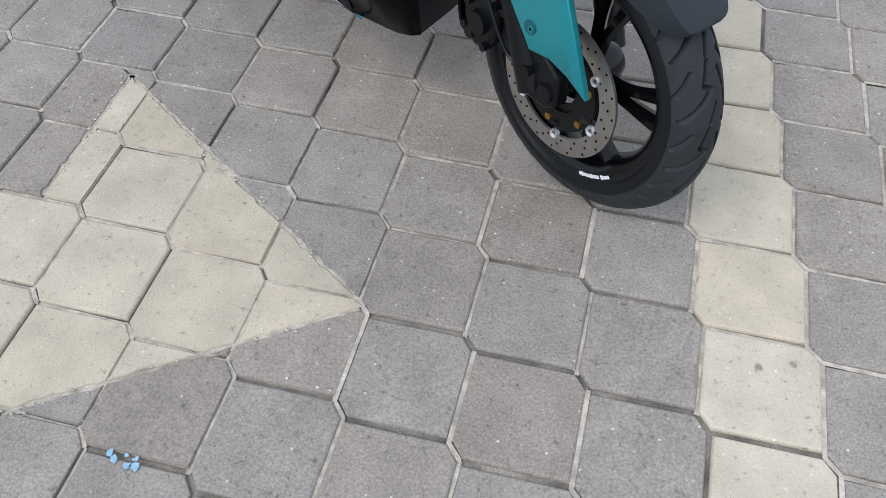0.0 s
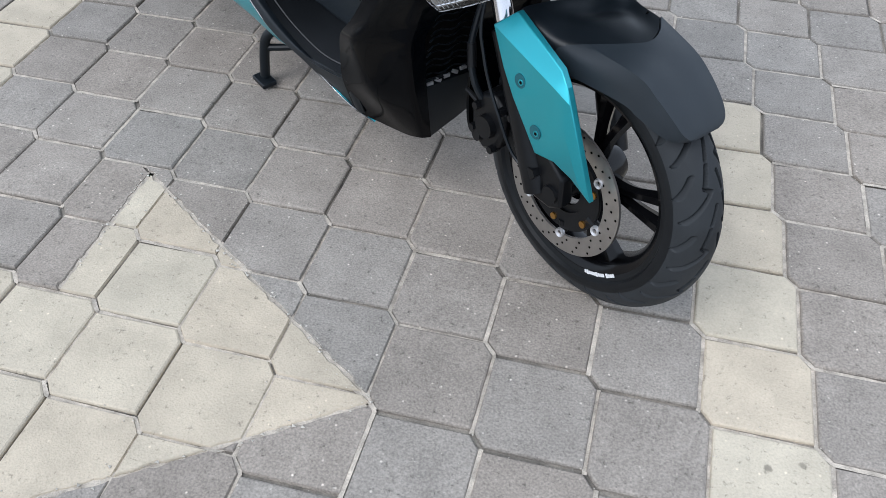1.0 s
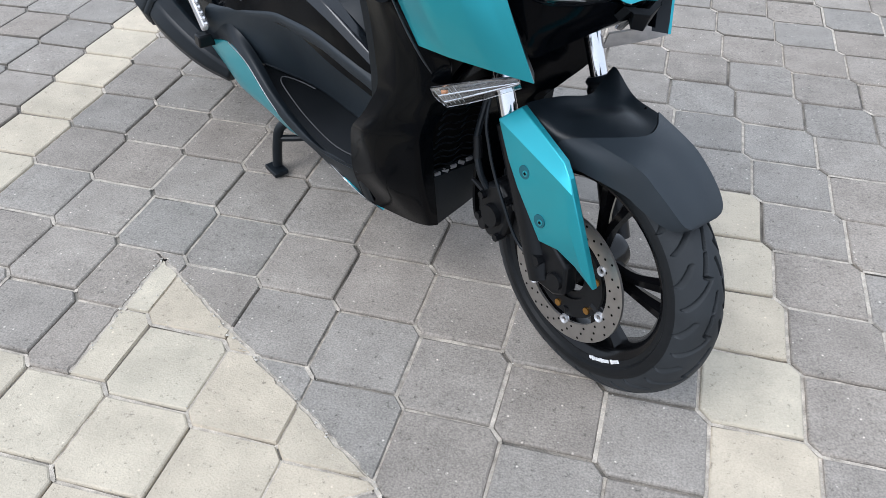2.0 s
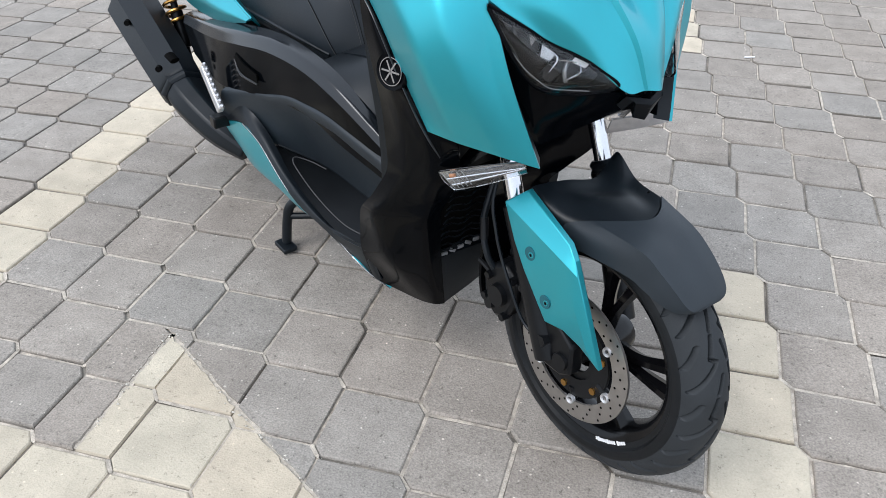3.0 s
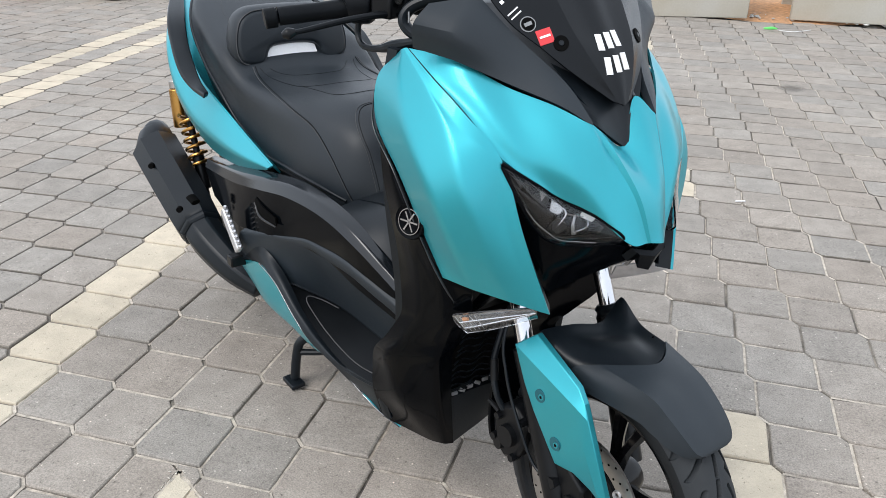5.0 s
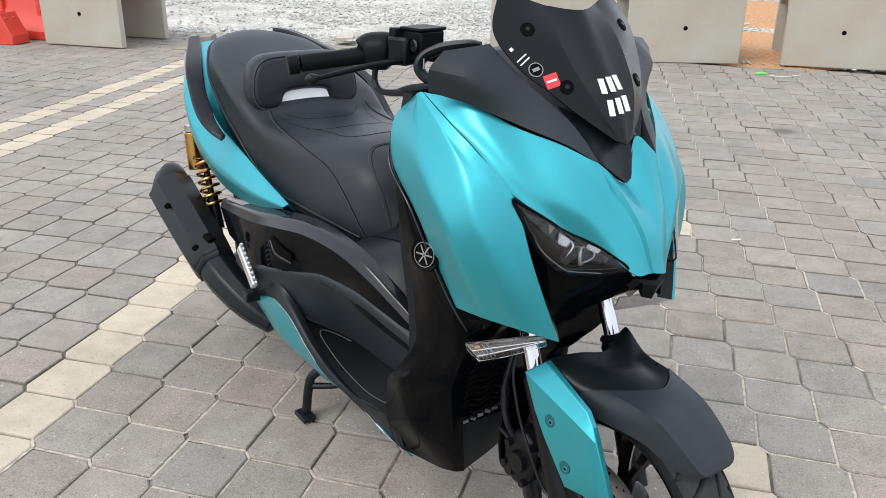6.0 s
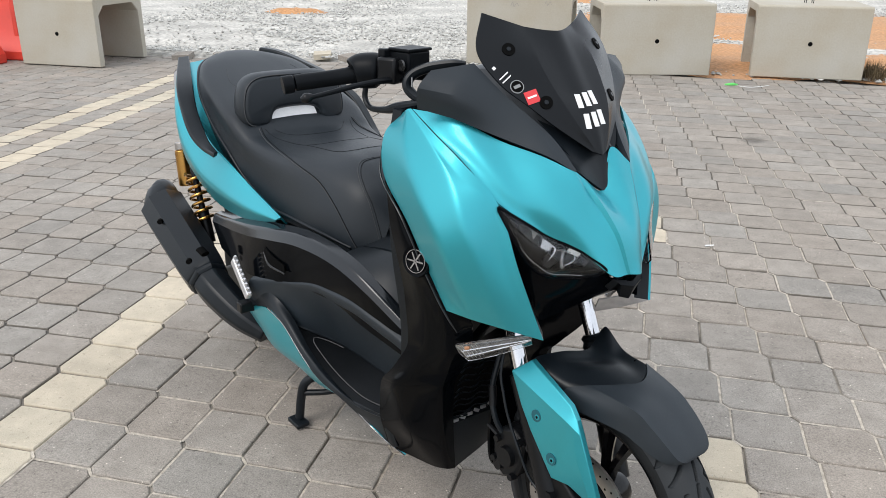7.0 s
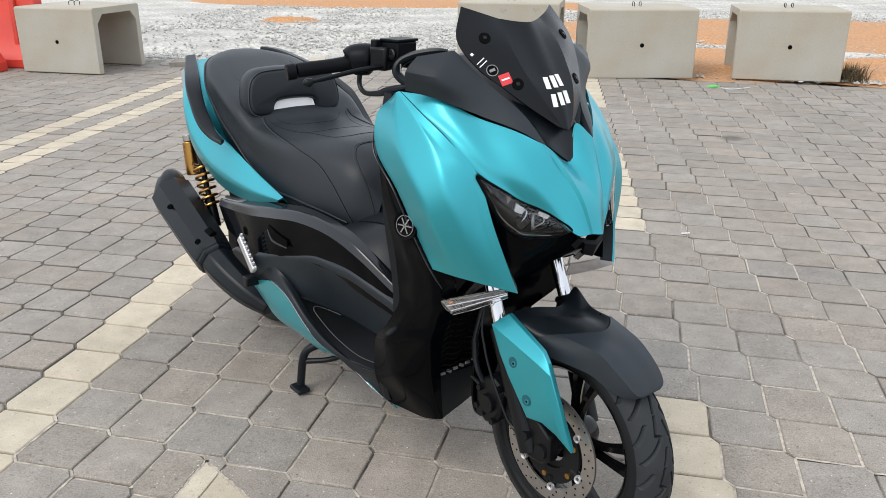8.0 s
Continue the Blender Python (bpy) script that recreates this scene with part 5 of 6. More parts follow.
both("panel_band", sheet(band, 6, 6, (), (1,), 0.005, soft=1), PANEL, scooter, "polished black upper band of the side panel", 26)
both("rear_frame_plate", prism([(1.14, 0.33), (1.16, 0.52), (1.34, 0.56), (1.46, 0.56), (1.42, 0.42), (1.30, 0.33)], 0.165, 0.185), DARKMETAL, scooter, "black frame plate behind the side panel", 30, 0.004)
for s, ob in zip((1, -1), pans):
    g = sheet([[(0.985, 0.272, 0.572), (0.990, 0.274, 0.560)], [(0.945, 0.274, 0.560), (0.950, 0.277, 0.535)], [(0.890, 0.267, 0.548), (0.885, 0.268, 0.530)]], 5, 4, thick=0.004)
    part("slot", g if s > 0 else flip(g), HOLE, ob, "slot in the panel painted as a dark strip")
    g = tube([(0.990, 0.275, 0.556), (0.952, 0.278, 0.532), (0.884, 0.269, 0.527)], [0.001, 0.0035, 0.002], 6, 6)
    part("slot_lip", g if s > 0 else flip(g), SMOKED, ob, "dull slot lip")
    g = rod((0.500, 0.185, 0.468), (0.494, 0.198, 0.470), 0.009, 0.008, 6)
    part("bolt", g if s > 0 else flip(g), DARKMETAL, ob)
    g = sheet([[(0.72, 0.13, 0.63), (0.70, 0.20, 0.628)], [(0.60, 0.13, 0.66), (0.58, 0.19, 0.60)], [(0.50, 0.13, 0.68), (0.46, 0.165, 0.535)]], 4, 4, thick=0.006)
    part("tunnel_top", g if s > 0 else flip(g), SATIN, scooter, "black tunnel top before the seat")
part("tunnel_hump", sheet(mirrored_rows([[(0.44, 0.14, 0.66), (0.58, 0.14, 0.66), (0.72, 0.14, 0.63)], [(0.44, 0.0, 0.72), (0.58, 0.0, 0.70), (0.70, 0.0, 0.68)]]), 4, 4, thick=0.01), SATIN, scooter, "black filler hump before the seat")
part("frame_tunnel", box((0.76, 0.0, 0.44), (0.66, 0.26, 0.26)), SATIN, scooter, "black frame tunnel inside the panels", 30, 0.04)
part("engine_block", box((1.25, 0.0, 0.36), (0.42, 0.30, 0.26)), DARKMETAL, scooter, "black engine casing", 30, 0.03)
both("swingarm", prism([(1.20, 0.24), (1.24, 0.33), (1.52, 0.32), (1.60, 0.28), (1.55, 0.23), (1.30, 0.22)], 0.10, 0.15), DARKMETAL, scooter, "black swingarm", 30, 0.01)
part("rear_inner_fender", box((1.50, 0.0, 0.60), (0.46, 0.26, 0.12)), SATIN, scooter, "black inner rear fender", 30, 0.03)

# seat
sections = [(0.675, 0.100, 0.610, 0.080, 0.690, 0.705), (0.735, 0.158, 0.612, 0.128, 0.748, 0.788), (0.820, 0.185, 0.628, 0.150, 0.775, 0.826), (0.950, 0.196, 0.632, 0.172, 0.785, 0.826), (1.090, 0.198, 0.632, 0.186, 0.785, 0.814), (1.190, 0.205, 0.668, 0.200, 0.800, 0.818), (1.240, 0.211, 0.695, 0.208, 0.822, 0.850),
            (1.310, 0.218, 0.748, 0.212, 0.860, 0.892), (1.420, 0.214, 0.803, 0.203, 0.900, 0.925), (1.520, 0.206, 0.876, 0.182, 0.938, 0.957), (1.600, 0.175, 0.930, 0.152, 0.966, 0.980), (1.660, 0.135, 0.952, 0.112, 0.978, 0.990), (1.695, 0.070, 0.970, 0.060, 0.986, 0.992)]
rows = []
for u, ve, ze, vs_, zs, zt in sections:
    half = [(u, ve * 0.94, ze - 0.012), (u, ve, ze), (u, ve * 0.985, ze + (zs - ze) * 0.45), (u, vs_, zs), (u, vs_ * 0.62, zt - 0.25 * (zt - zs)), (u, vs_ * 0.3, zt - 0.06 * (zt - zs)), (u, 0, zt)]
    rows.append(half + [(a, -b, c) for a, b, c in half[-2::-1]])
seat_face = net(rows, 10, 10)
seat_out = np.cross(np.gradient(seat_face, axis=0), np.gradient(seat_face, axis=1))
seat_out /= np.linalg.norm(seat_out, axis=2, keepdims=True) + 1e-9
if seat_out[60, seat_out.shape[1] // 2, 2] < 0:
    seat_out = -seat_out


def laid(face, out, pts, lift):
    """A curve through pts, laid onto a face."""
    f, o, res = face.reshape(-1, 3), out.reshape(-1, 3), []
    for p in spline(pts, 10):
        k = np.argmin(np.sum((f - p) ** 2, axis=1))
        res.append(tuple(p - o[k] * (np.dot(p - f[k], o[k]) - lift)))
    return res


base = [[(u, ve * 0.975, ze + 0.004), (u, ve * 0.94, ze - 0.05), (u, ve * 0.90, ze - 0.11)] for u, ve, ze, *_ in sections[3:11]]
both("seat_base", sheet(base, 4, 4, thick=0.004, inward=(1.2, 0, 0.7)), SATIN, scooter, "black base under the seat's edge", 50)
seat = part("seat", sheet(rows, 5, 5, thick=0.03, inward=(1.1, 0, 0.5)), LEATHER, scooter, "black stitched leatherette seat", 60)
for s in (1, -1):
    def seat_line(name, pts, r, mat, label=""):
        g = tube(laid(seat_face, seat_out, pts, r * 0.4), r, 6, 1)
        part(name, g if s > 0 else flip(g), mat, seat, label, 60)
    edge = [(u, ve * 1.004, ze + 0.010) for u, ve, ze, *_ in sections[1:]]
    g = tube(edge, 0.005, 8, 6)
    part("piping", g if s > 0 else flip(g), SATIN, seat, "black piping along the seat edge", 60)
    main = [(1.230, 0.150, 0.832), (1.146, 0.159, 0.804), (0.967, 0.174, 0.785), (0.870, 0.172, 0.765), (0.800, 0.170, 0.725), (0.753, 0.165, 0.679), (0.718, 0.146, 0.617)]
    seat_line("seam", main, 0.0012, SEAM, "sewn seat seam")
    seat_line("stitching", [(u - 0.002, v + 0.007, z) for u, v, z in main], 0.0010, THREAD, "grey stitching")
    inset_line = [(0.795, 0.0, 0.820), (0.806, 0.045, 0.820), (0.802, 0.080, 0.812), (0.775, 0.103, 0.795), (0.740, 0.112, 0.765), (0.712, 0.111, 0.735), (0.694, 0.108, 0.695), (0.682, 0.100, 0.645)]
    seat_line("front_seam", inset_line, 0.0009, SEAM)
    seat_line("front_stitching", [(u + 0.007, v + 0.004, z) for u, v, z in inset_line], 0.0007, THREAD, "grey stitching")
    seat_line("cross_seam", [(1.158, 0.0, 0.813), (1.166, 0.055, 0.814), (1.185, 0.088, 0.818), (1.215, 0.115, 0.828)], 0.0007, SEAM)
    seat_line("cross_seam", [(1.020, 0.0, 0.819), (1.028, 0.060, 0.816), (1.058, 0.100, 0.810), (1.150, 0.122, 0.809), (1.222, 0.140, 0.829)], 0.0007, SEAM)
    seat_line("cross_seam", [(0.882, 0.0, 0.828), (0.888, 0.050, 0.826), (0.920, 0.090, 0.820), (1.058, 0.100, 0.810)], 0.0007, SEAM)
    seat_line("rear_stitching", [(1.360, 0.110, 0.900), (1.450, 0.135, 0.930), (1.540, 0.110, 0.960)], 0.0007, THREAD)
# rider backrest: a flat-faced pad with a lobe hanging at each end
pad = [(0.030, 0.977), (0.100, 0.976), (0.145, 0.970), (0.176, 0.948), (0.191, 0.908), (0.193, 0.868), (0.182, 0.842), (0.158, 0.832), (0.126, 0.832), (0.109, 0.845), (0.101, 0.865), (0.084, 0.877)]
pad = pad + [(0.030, 0.881)] + [(0.060 - v, z) for v, z in pad[:0:-1]] + pad[:1]
ring = spline(pad, 5)[:-1]
along = np.roll(ring, -1, axis=0) - np.roll(ring, 1, axis=0)
inwards = np.stack([along[:, 1], -along[:, 0]], axis=1) / np.linalg.norm(along, axis=1, keepdims=True)
if np.sum(inwards * (np.array((0.030, 0.92)) - ring)) < 0:
    inwards = -inwards


def pad_ring(inset_by, u):
    return [(u + 0.16 * (z - 0.84), v, z) for v, z in ring + inwards * inset_by]


layers = [pad_ring(0.012, 1.306), pad_ring(0.000, 1.298), pad_ring(-0.003, 1.280), pad_ring(-0.003, 1.258), pad_ring(0.000, 1.246), pad_ring(0.004, 1.2385), pad_ring(0.0065, 1.2395), pad_ring(0.010, 1.2352), pad_ring(0.015, 1.2330)]
count = len(ring)
faces = [(k * count + j, k * count + (j + 1) % count, (k + 1) * count + (j + 1) % count, (k + 1) * count + j) for k in range(len(layers) - 1) for j in range(count)]
faces += [tuple(range(count))[::-1], tuple((len(layers) - 1) * count + j for j in range(count))]
part("backrest", (sum(layers, []), faces), LEATHER, seat, "low padded rider backrest with a sewn edge", 50)
sewn = pad_ring(0.0035, 1.2386)
part("backrest_stitching", tube(sewn[2:38], 0.0013, 6, 1), THREAD, seat, "grey stitching")
# Added plate that fills the gap below the backrest with flat white.
plate = [(1.244, 0.112, 0.832), (1.244, -0.044, 0.842), (1.254, -0.030, 0.890), (1.254, 0.095, 0.888)]
part("gap_plate", (plate + [(u + 0.012, v, z) for u, v, z in plate], [(0, 1, 2, 3), (7, 6, 5, 4), (0, 4, 5, 1), (1, 5, 6, 2), (2, 6, 7, 3), (3, 7, 4, 0)]), WHITE, seat, "plain white plate added in the gap under the backrest", 30)

# tail
tail = [[(0.975, 0.232, 0.648), (0.985, 0.238, 0.640), (0.990, 0.236, 0.634)], [(1.143, 0.226, 0.682), (1.130, 0.258, 0.640), (1.143, 0.240, 0.596)],
        [(1.300, 0.234, 0.734), (1.300, 0.269, 0.650), (1.320, 0.240, 0.586)], [(1.420, 0.232, 0.766), (1.425, 0.273, 0.676), (1.440, 0.244, 0.612)],
        [(1.535, 0.222, 0.835), (1.550, 0.269, 0.745), (1.575, 0.246, 0.676)], [(1.620, 0.215, 0.892), (1.634, 0.250, 0.835), (1.640, 0.244, 0.770)],
        [(1.781, 0.160, 0.940), (1.770, 0.186, 0.912), (1.740, 0.200, 0.870)]]
part("tail_cowl", sheet(tail, 8, 8, (), (1,), 0.006, soft=2), TEAL, scooter, "teal tail cowl sweeping up to the rear", 60)
lifted = [[(u, -v - 0.004, z + 0.026) for u, v, z in row] for row in tail]
part("tail_cowl", sheet(lifted, 8, 8, (), (1,), 0.006, soft=2), TEAL, scooter, "teal tail cowl sweeping up to the rear", 60)
intail = [[(0.99, 0.205, 0.620), (0.976, 0.231, 0.646)], [(1.15, 0.192, 0.648), (1.15, 0.226, 0.681)], [(1.30, 0.202, 0.696), (1.30, 0.234, 0.733)], [(1.42, 0.196, 0.740), (1.42, 0.232, 0.765)], [(1.535, 0.176, 0.850), (1.535, 0.222, 0.834)], [(1.62, 0.130, 0.92), (1.62, 0.215, 0.892)], [(1.76, 0.070, 0.955), (1.78, 0.160, 0.940)]]
both("tail_deck", sheet(intail, 5, 4, thick=0.005), TEAL, scooter, "teal inner face between tail cowl and seat")
part("tail_light", sheet(mirrored_rows([[(1.785, 0.165, 0.935), (1.845, 0.165, 0.908), (1.745, 0.205, 0.860)], [(1.84, 0.0, 0.955), (1.90, 0.0, 0.91), (1.84, 0.0, 0.86)]]), 5, 4, thick=0.03, inward=(1.4, 0, 0.88)), GREYVINYL, scooter, "grey smoked tail light")
rail = sheet([[(1.290, 0.258, 0.764), (1.268, 0.279, 0.766)], [(1.365, 0.250, 0.778), (1.350, 0.283, 0.772)], [(1.428, 0.240, 0.806), (1.418, 0.288, 0.802)], [(1.508, 0.225, 0.854), (1.498, 0.276, 0.856)], [(1.606, 0.195, 0.916), (1.598, 0.249, 0.916)], [(1.810, 0.122, 0.968), (1.800, 0.163, 0.966)]], 6, 4, thick=0.014)
part("grab_rail", rail, SATIN, scooter, "black curved passenger grab rail", 35, 0.005)
rail = sheet([[(1.262, -0.252, 0.768), (1.256, -0.280, 0.756)], [(1.301, -0.262, 0.785), (1.301, -0.292, 0.776)], [(1.384, -0.260, 0.848), (1.384, -0.294, 0.842)], [(1.435, -0.252, 0.878), (1.437, -0.290, 0.873)], [(1.524, -0.215, 0.930), (1.532, -0.250, 0.924)], [(1.606, -0.190, 0.954), (1.620, -0.226, 0.948)], [(1.706, -0.148, 0.980), (1.722, -0.187, 0.976)], [(1.784, -0.118, 0.986), (1.796, -0.154, 0.984)]], 6, 4, thick=0.016)
part("grab_rail", rail, SATIN, scooter, "black curved passenger grab rail", 35, 0.005)

# exhaust, shocks, pegs, stand
m0, m1 = Vector((1.364, 0.285, 0.352)), Vector((1.715, 0.285, 0.491))
ax = (m1 - m0).normalized()
muf = part("muffler", tube([m0, m0 + ax * 0.03, m0 + ax * 0.20, m0 + ax * 0.36, m1, m1 + ax * 0.01], [0.060, 0.069, 0.074, 0.076, 0.074, 0.066], 8, 5), SATIN, scooter, "matt black exhaust muffler", 30, 0.008)
part("end_cap", tube([m1, m1 + ax * 0.020 + Vector((0, -0.006, 0.012)), m1 + ax * 0.045 + Vector((0, -0.012, 0.022)), m1 + ax * 0.050 + Vector((0, -0.012, 0.022))], [0.064, 0.060, 0.050, 0.040], 12, 4), SATIN, muf, "black end cap", 30)
part("collar", tube([m0 - ax * 0.012, m0 - ax * 0.004, m0 + ax * 0.012], [0.056, 0.063, 0.063], 8, 3), SATIN, muf, "black collar between muffler and heat shield", 30)
part("heat_shield", tube([(1.390, 0.285, 0.362), (1.310, 0.278, 0.328), (1.210, 0.250, 0.280), (1.130, 0.210, 0.240)], [0.056, 0.056, 0.048, 0.034], 8, 6), SATIN, muf, "black heat shield over the header pipe", 30, 0.006)
for u, z in ((1.569, 0.491), (1.344, 0.429)):
    part("bolt", rod((u + 0.01, 0.345, z), (u, 0.352, z), 0.009, 0.008, 12), HOLE, muf)
part("bracket_recess", tube([(1.275, 0.325, 0.470), (1.300, 0.330, 0.480)], 0.014, 10, 2, flat=0.6), HOLE, muf)
for s in (1, -1):
    top, low = Vector((1.64, 0.205 * s, 0.64)), Vector((1.515, 0.205 * s, 0.36))
    sh = part("shock", rod(low, top, 0.010), DARKMETAL, scooter, "rear shock with gold coil spring")
    d = top - low
    side_v = Vector((0, 1, 0))
    other_v = d.normalized().cross(side_v)
    coil = [low + d * (0.40 + 0.52 * t / 72) + side_v * 0.028 * math.cos(t * math.pi * 2 / 12) + other_v * 0.030 * math.sin(t * math.pi * 2 / 12) for t in range(73)]
    part("spring", tube(coil, 0.0052, 8, 2), GOLD, sh, "gold coil spring")
    part("shock_body", rod(low + d * 0.16, low + d * 0.5, 0.018), DARKMETAL, sh)
    part("reservoir", rod((1.745, 0.190 * s, 0.545), (1.762, 0.190 * s, 0.665), 0.025, sides=24), GOLD, sh, "gold gas reservoir", 35, 0.003)
    part("reservoir_cap", rod((1.762, 0.190 * s, 0.666), (1.766, 0.190 * s, 0.690), 0.022, sides=24), STEEL, sh, "", 35, 0.002)
    g = box((1.044, 0.318, 0.472), (0.026, 0.016, 0.118), Matrix.Rotation(radians(46), 3, "Y"))
    peg = part("passenger_peg", g if s > 0 else flip(g), SILVER, scooter, "folded silver passenger footpeg", 30, 0.004)
    for k in range(9):
        g = rod((0.994 + 0.0102 * k, 0.318, 0.444 + 0.0098 * k), (0.988 + 0.0102 * k, 0.320, 0.450 + 0.0098 * k), 0.0065, 0.003, 6)
        part("peg_tooth", g if s > 0 else flip(g), SILVER, peg)
    g = box((1.06, 0.30, 0.38), (0.03, 0.05, 0.03))
    part("peg_hinge", g if s > 0 else flip(g), DARKMETAL, peg, "", 30, 0.004)
stand = part("centre_stand", join(tube([(0.985, 0.190, 0.020), (0.978, 0.186, 0.090), (0.968, 0.176, 0.140), (0.940, 0.140, 0.165), (0.900, 0.080, 0.170), (0.900, -0.080, 0.170), (0.940, -0.140, 0.165), (0.968, -0.176, 0.140), (0.978, -0.186, 0.090), (0.985, -0.190, 0.020)], 0.013, 12, 5), tube([(0.975, 0.184, 0.105), (0.920, 0.120, 0.115), (0.880, 0.05, 0.14)], 0.009, 10, 4)), SATIN, scooter, "black tubular centre stand")
for s in (1, -1):
    part("stand_foot", box((0.985, 0.194 * s, 0.008), (0.062, 0.040, 0.014), Matrix.Rotation(radians(-4 * s), 3, "X")), SATIN, stand, "", 30, 0.003)
BODY["shape"] = None


# ---- pavers: squares with two opposite corners cut, laid in a skewed lattice ----
def hexagon(i, j):
    ends = [(1, i, j), (-1, i + 1, j), (1, i + 1, j + 1), (-1, i + 1, j + 1), (1, i, j + 1), (-1, i, j)]
    out = []
    for s, p, q in ends:
        x, y = junction(p, q)
        out.append((x + s * K / 2, y - s * CUT / 2 + 0.002))
    return out


def cut(poly, a, b, keep):
    """The part of a convex outline on one side of the line a-b."""
    def s(p):
        return keep * ((b[0] - a[0]) * (p[1] - a[1]) - (b[1] - a[1]) * (p[0] - a[0]))
    out = []
    for p, q in zip(poly, poly[1:] + poly[:1]):
        sp, sq = s(p), s(q)
        if sp >= 0:
            out.append(p)
        if sp * sq < 0:
            t = sp / (sp - sq)
            out.append((p[0] + t * (q[0] - p[0]), p[1] + t * (q[1] - p[1])))
    return out


def inset(poly, d):
    n = len(poly)
    out = []
    for k in range(n):
        a, b, c = Vector(poly[k - 1]), Vector(poly[k]), Vector(poly[(k + 1) % n])
        e, f = (b - a).normalized(), (c - b).normalized()
        n1, n2 = Vector((-e.y, e.x)), Vector((-f.y, f.x))
        m = n1 + n2
        m = m / max(0.25, m.length_squared) * 2 if m.length else n1
        out.append((b.x + m.x * d, b.y + m.y * d))
    return out


def area(poly):
    return 0.5 * sum(p[0] * q[1] - q[0] * p[1] for p, q in zip(poly, poly[1:] + poly[:1]))


def slab(poly, z, tilt, rng, joint):
    """A paver piece: worn edge all round, a little uneven in height."""
    c = Vector((sum(p[0] for p in poly) / len(poly), sum(p[1] for p in poly) / len(poly)))
    def h(p, d):
        return z + tilt[0] * (p[0] - c.x) + tilt[1] * (p[1] - c.y) - d
    gap = (joint if len(poly) < 9 else 0.0008) + rng.random() * 0.0014
    top = 0.0075 if len(poly) < 9 else 0.0040
    rings = [(inset(poly, gap), 0.020), (inset(poly, gap), 0.0056), (inset(poly, gap + 0.0016), 0.0020), (inset(poly, top), 0.0)]
    n = len(poly)
    vs = [(p[0], p[1], h(p, d)) for r, d in rings for p in r]
    fs = [(k * n + a, k * n + (a + 1) % n, (k + 1) * n + (a + 1) % n, (k + 1) * n + a) for k in range(3) for a in range(n)]
    return vs, fs + [tuple(range(3 * n, 4 * n))]


ARROW_TIP, ARROW_TOP, ARROW_HEEL, ARROW_LOW = (-0.575, -0.126), (-1.278, 0.335), (-1.272, -0.038), (-1.077, -0.478)
HEEL_ROW = -1
chips = random.Random(21)


def is_light(i, j):
    if i == 0:
        return j % 16 < 5 or j % 16 >= 13
    if i == -10:
        return -1 <= j < 13
    return i in (-20, -22)


def ragged(poly, lines, rng):
    """Chips along the sawn edges of a piece."""
    out = []
    for p, q in zip(poly, poly[1:] + poly[:1]):
        out.append(p)
        d = math.hypot(q[0] - p[0], q[1] - p[1])
        for a, b, _ in lines:
            length = math.hypot(b[0] - a[0], b[1] - a[1])
            off = [abs((b[0] - a[0]) * (e[1] - a[1]) - (b[1] - a[1]) * (e[0] - a[0])) / length for e in (p, q)]
            if max(off) < 1e-6 and d > 0.03:
                n = int(d / 0.014)
                for k in range(1, n):
                    t, w = k / n, rng.random() ** 2 * 0.0055 - 0.0008
                    out.append((p[0] + t * (q[0] - p[0]) - (q[1] - p[1]) / d * w, p[1] + t * (q[1] - p[1]) + (q[0] - p[0]) / d * w))
                break
    return out


def pieces(i, j):
    """Outlines of one paver place, each with whether it is cream."""
    poly = hexagon(i, j)
    if not (-13 <= i <= -3 and -6 <= j <= 2) or i == -10 and j > 0:
        return [(poly, is_light(i, j))]
    lines = [(ARROW_TIP, ARROW_TOP, 1), (ARROW_LOW, ARROW_TIP, 1)]
    if j >= HEEL_ROW:
        lines.append((ARROW_TOP, ARROW_HEEL, 1))
    out, rest = [], poly
    for a, b, keep in lines:
        away = cut(rest, a, b, -keep)
        if len(away) > 2 and area(away) > 0.0004:
            out.append((away, False))
        rest = cut(rest, a, b, keep)
        if len(rest) < 3:
            break
    if len(rest) < 3 or area(rest) < 0.0004:
        return [(poly, is_light(i, j))]
    return [(ragged(p, lines, chips), c) for p, c in out + [(rest, True)]]


rng = random.Random(11)
far = {True: ([], [], []), False: ([], [], [])}
near_count = 0
for j in range(-28, 40):
    for i in range(-46, 32):
        cx, cy = junction(i + 0.5, j + 0.5)
        if cy > EDGE - 0.05 or cx < -10.5 or cx > 6.5 or cy < -4.5:
            continue
        near = -2.15 < cx < 0.72 and -0.45 < cy < 1.95 and near_count < 330
        for poly, light in pieces(i, j):
            z = rng.gauss(0, 0.0011)
            tilt = (rng.gauss(0, 0.006), rng.gauss(0, 0.006))
            narrow = 0.968 if cy > 1.95 else 0.982      # the joints along the rows are wider, more so further back
            poly = [(px, cy + (py - cy) * narrow) for px, py in poly]
            geo = slab(poly, z, tilt, rng, 0.0018 if cy > 1.95 else 0.0025)
            if near:
                near_count += 1
                part("paver", geo, LIGHTPAVER if light else DARKPAVER, bed, "", 0)
            else:
                vs, fs, sides = far[light]
                k = len(vs)
                vs += [(px, py, pz + fall(px)) for px, py, pz in geo[0]]
                fs += [tuple(q + k for q in f) for f in geo[1]]
                sides += [1] * (2 * len(poly)) + [0] * (len(poly) + 1)
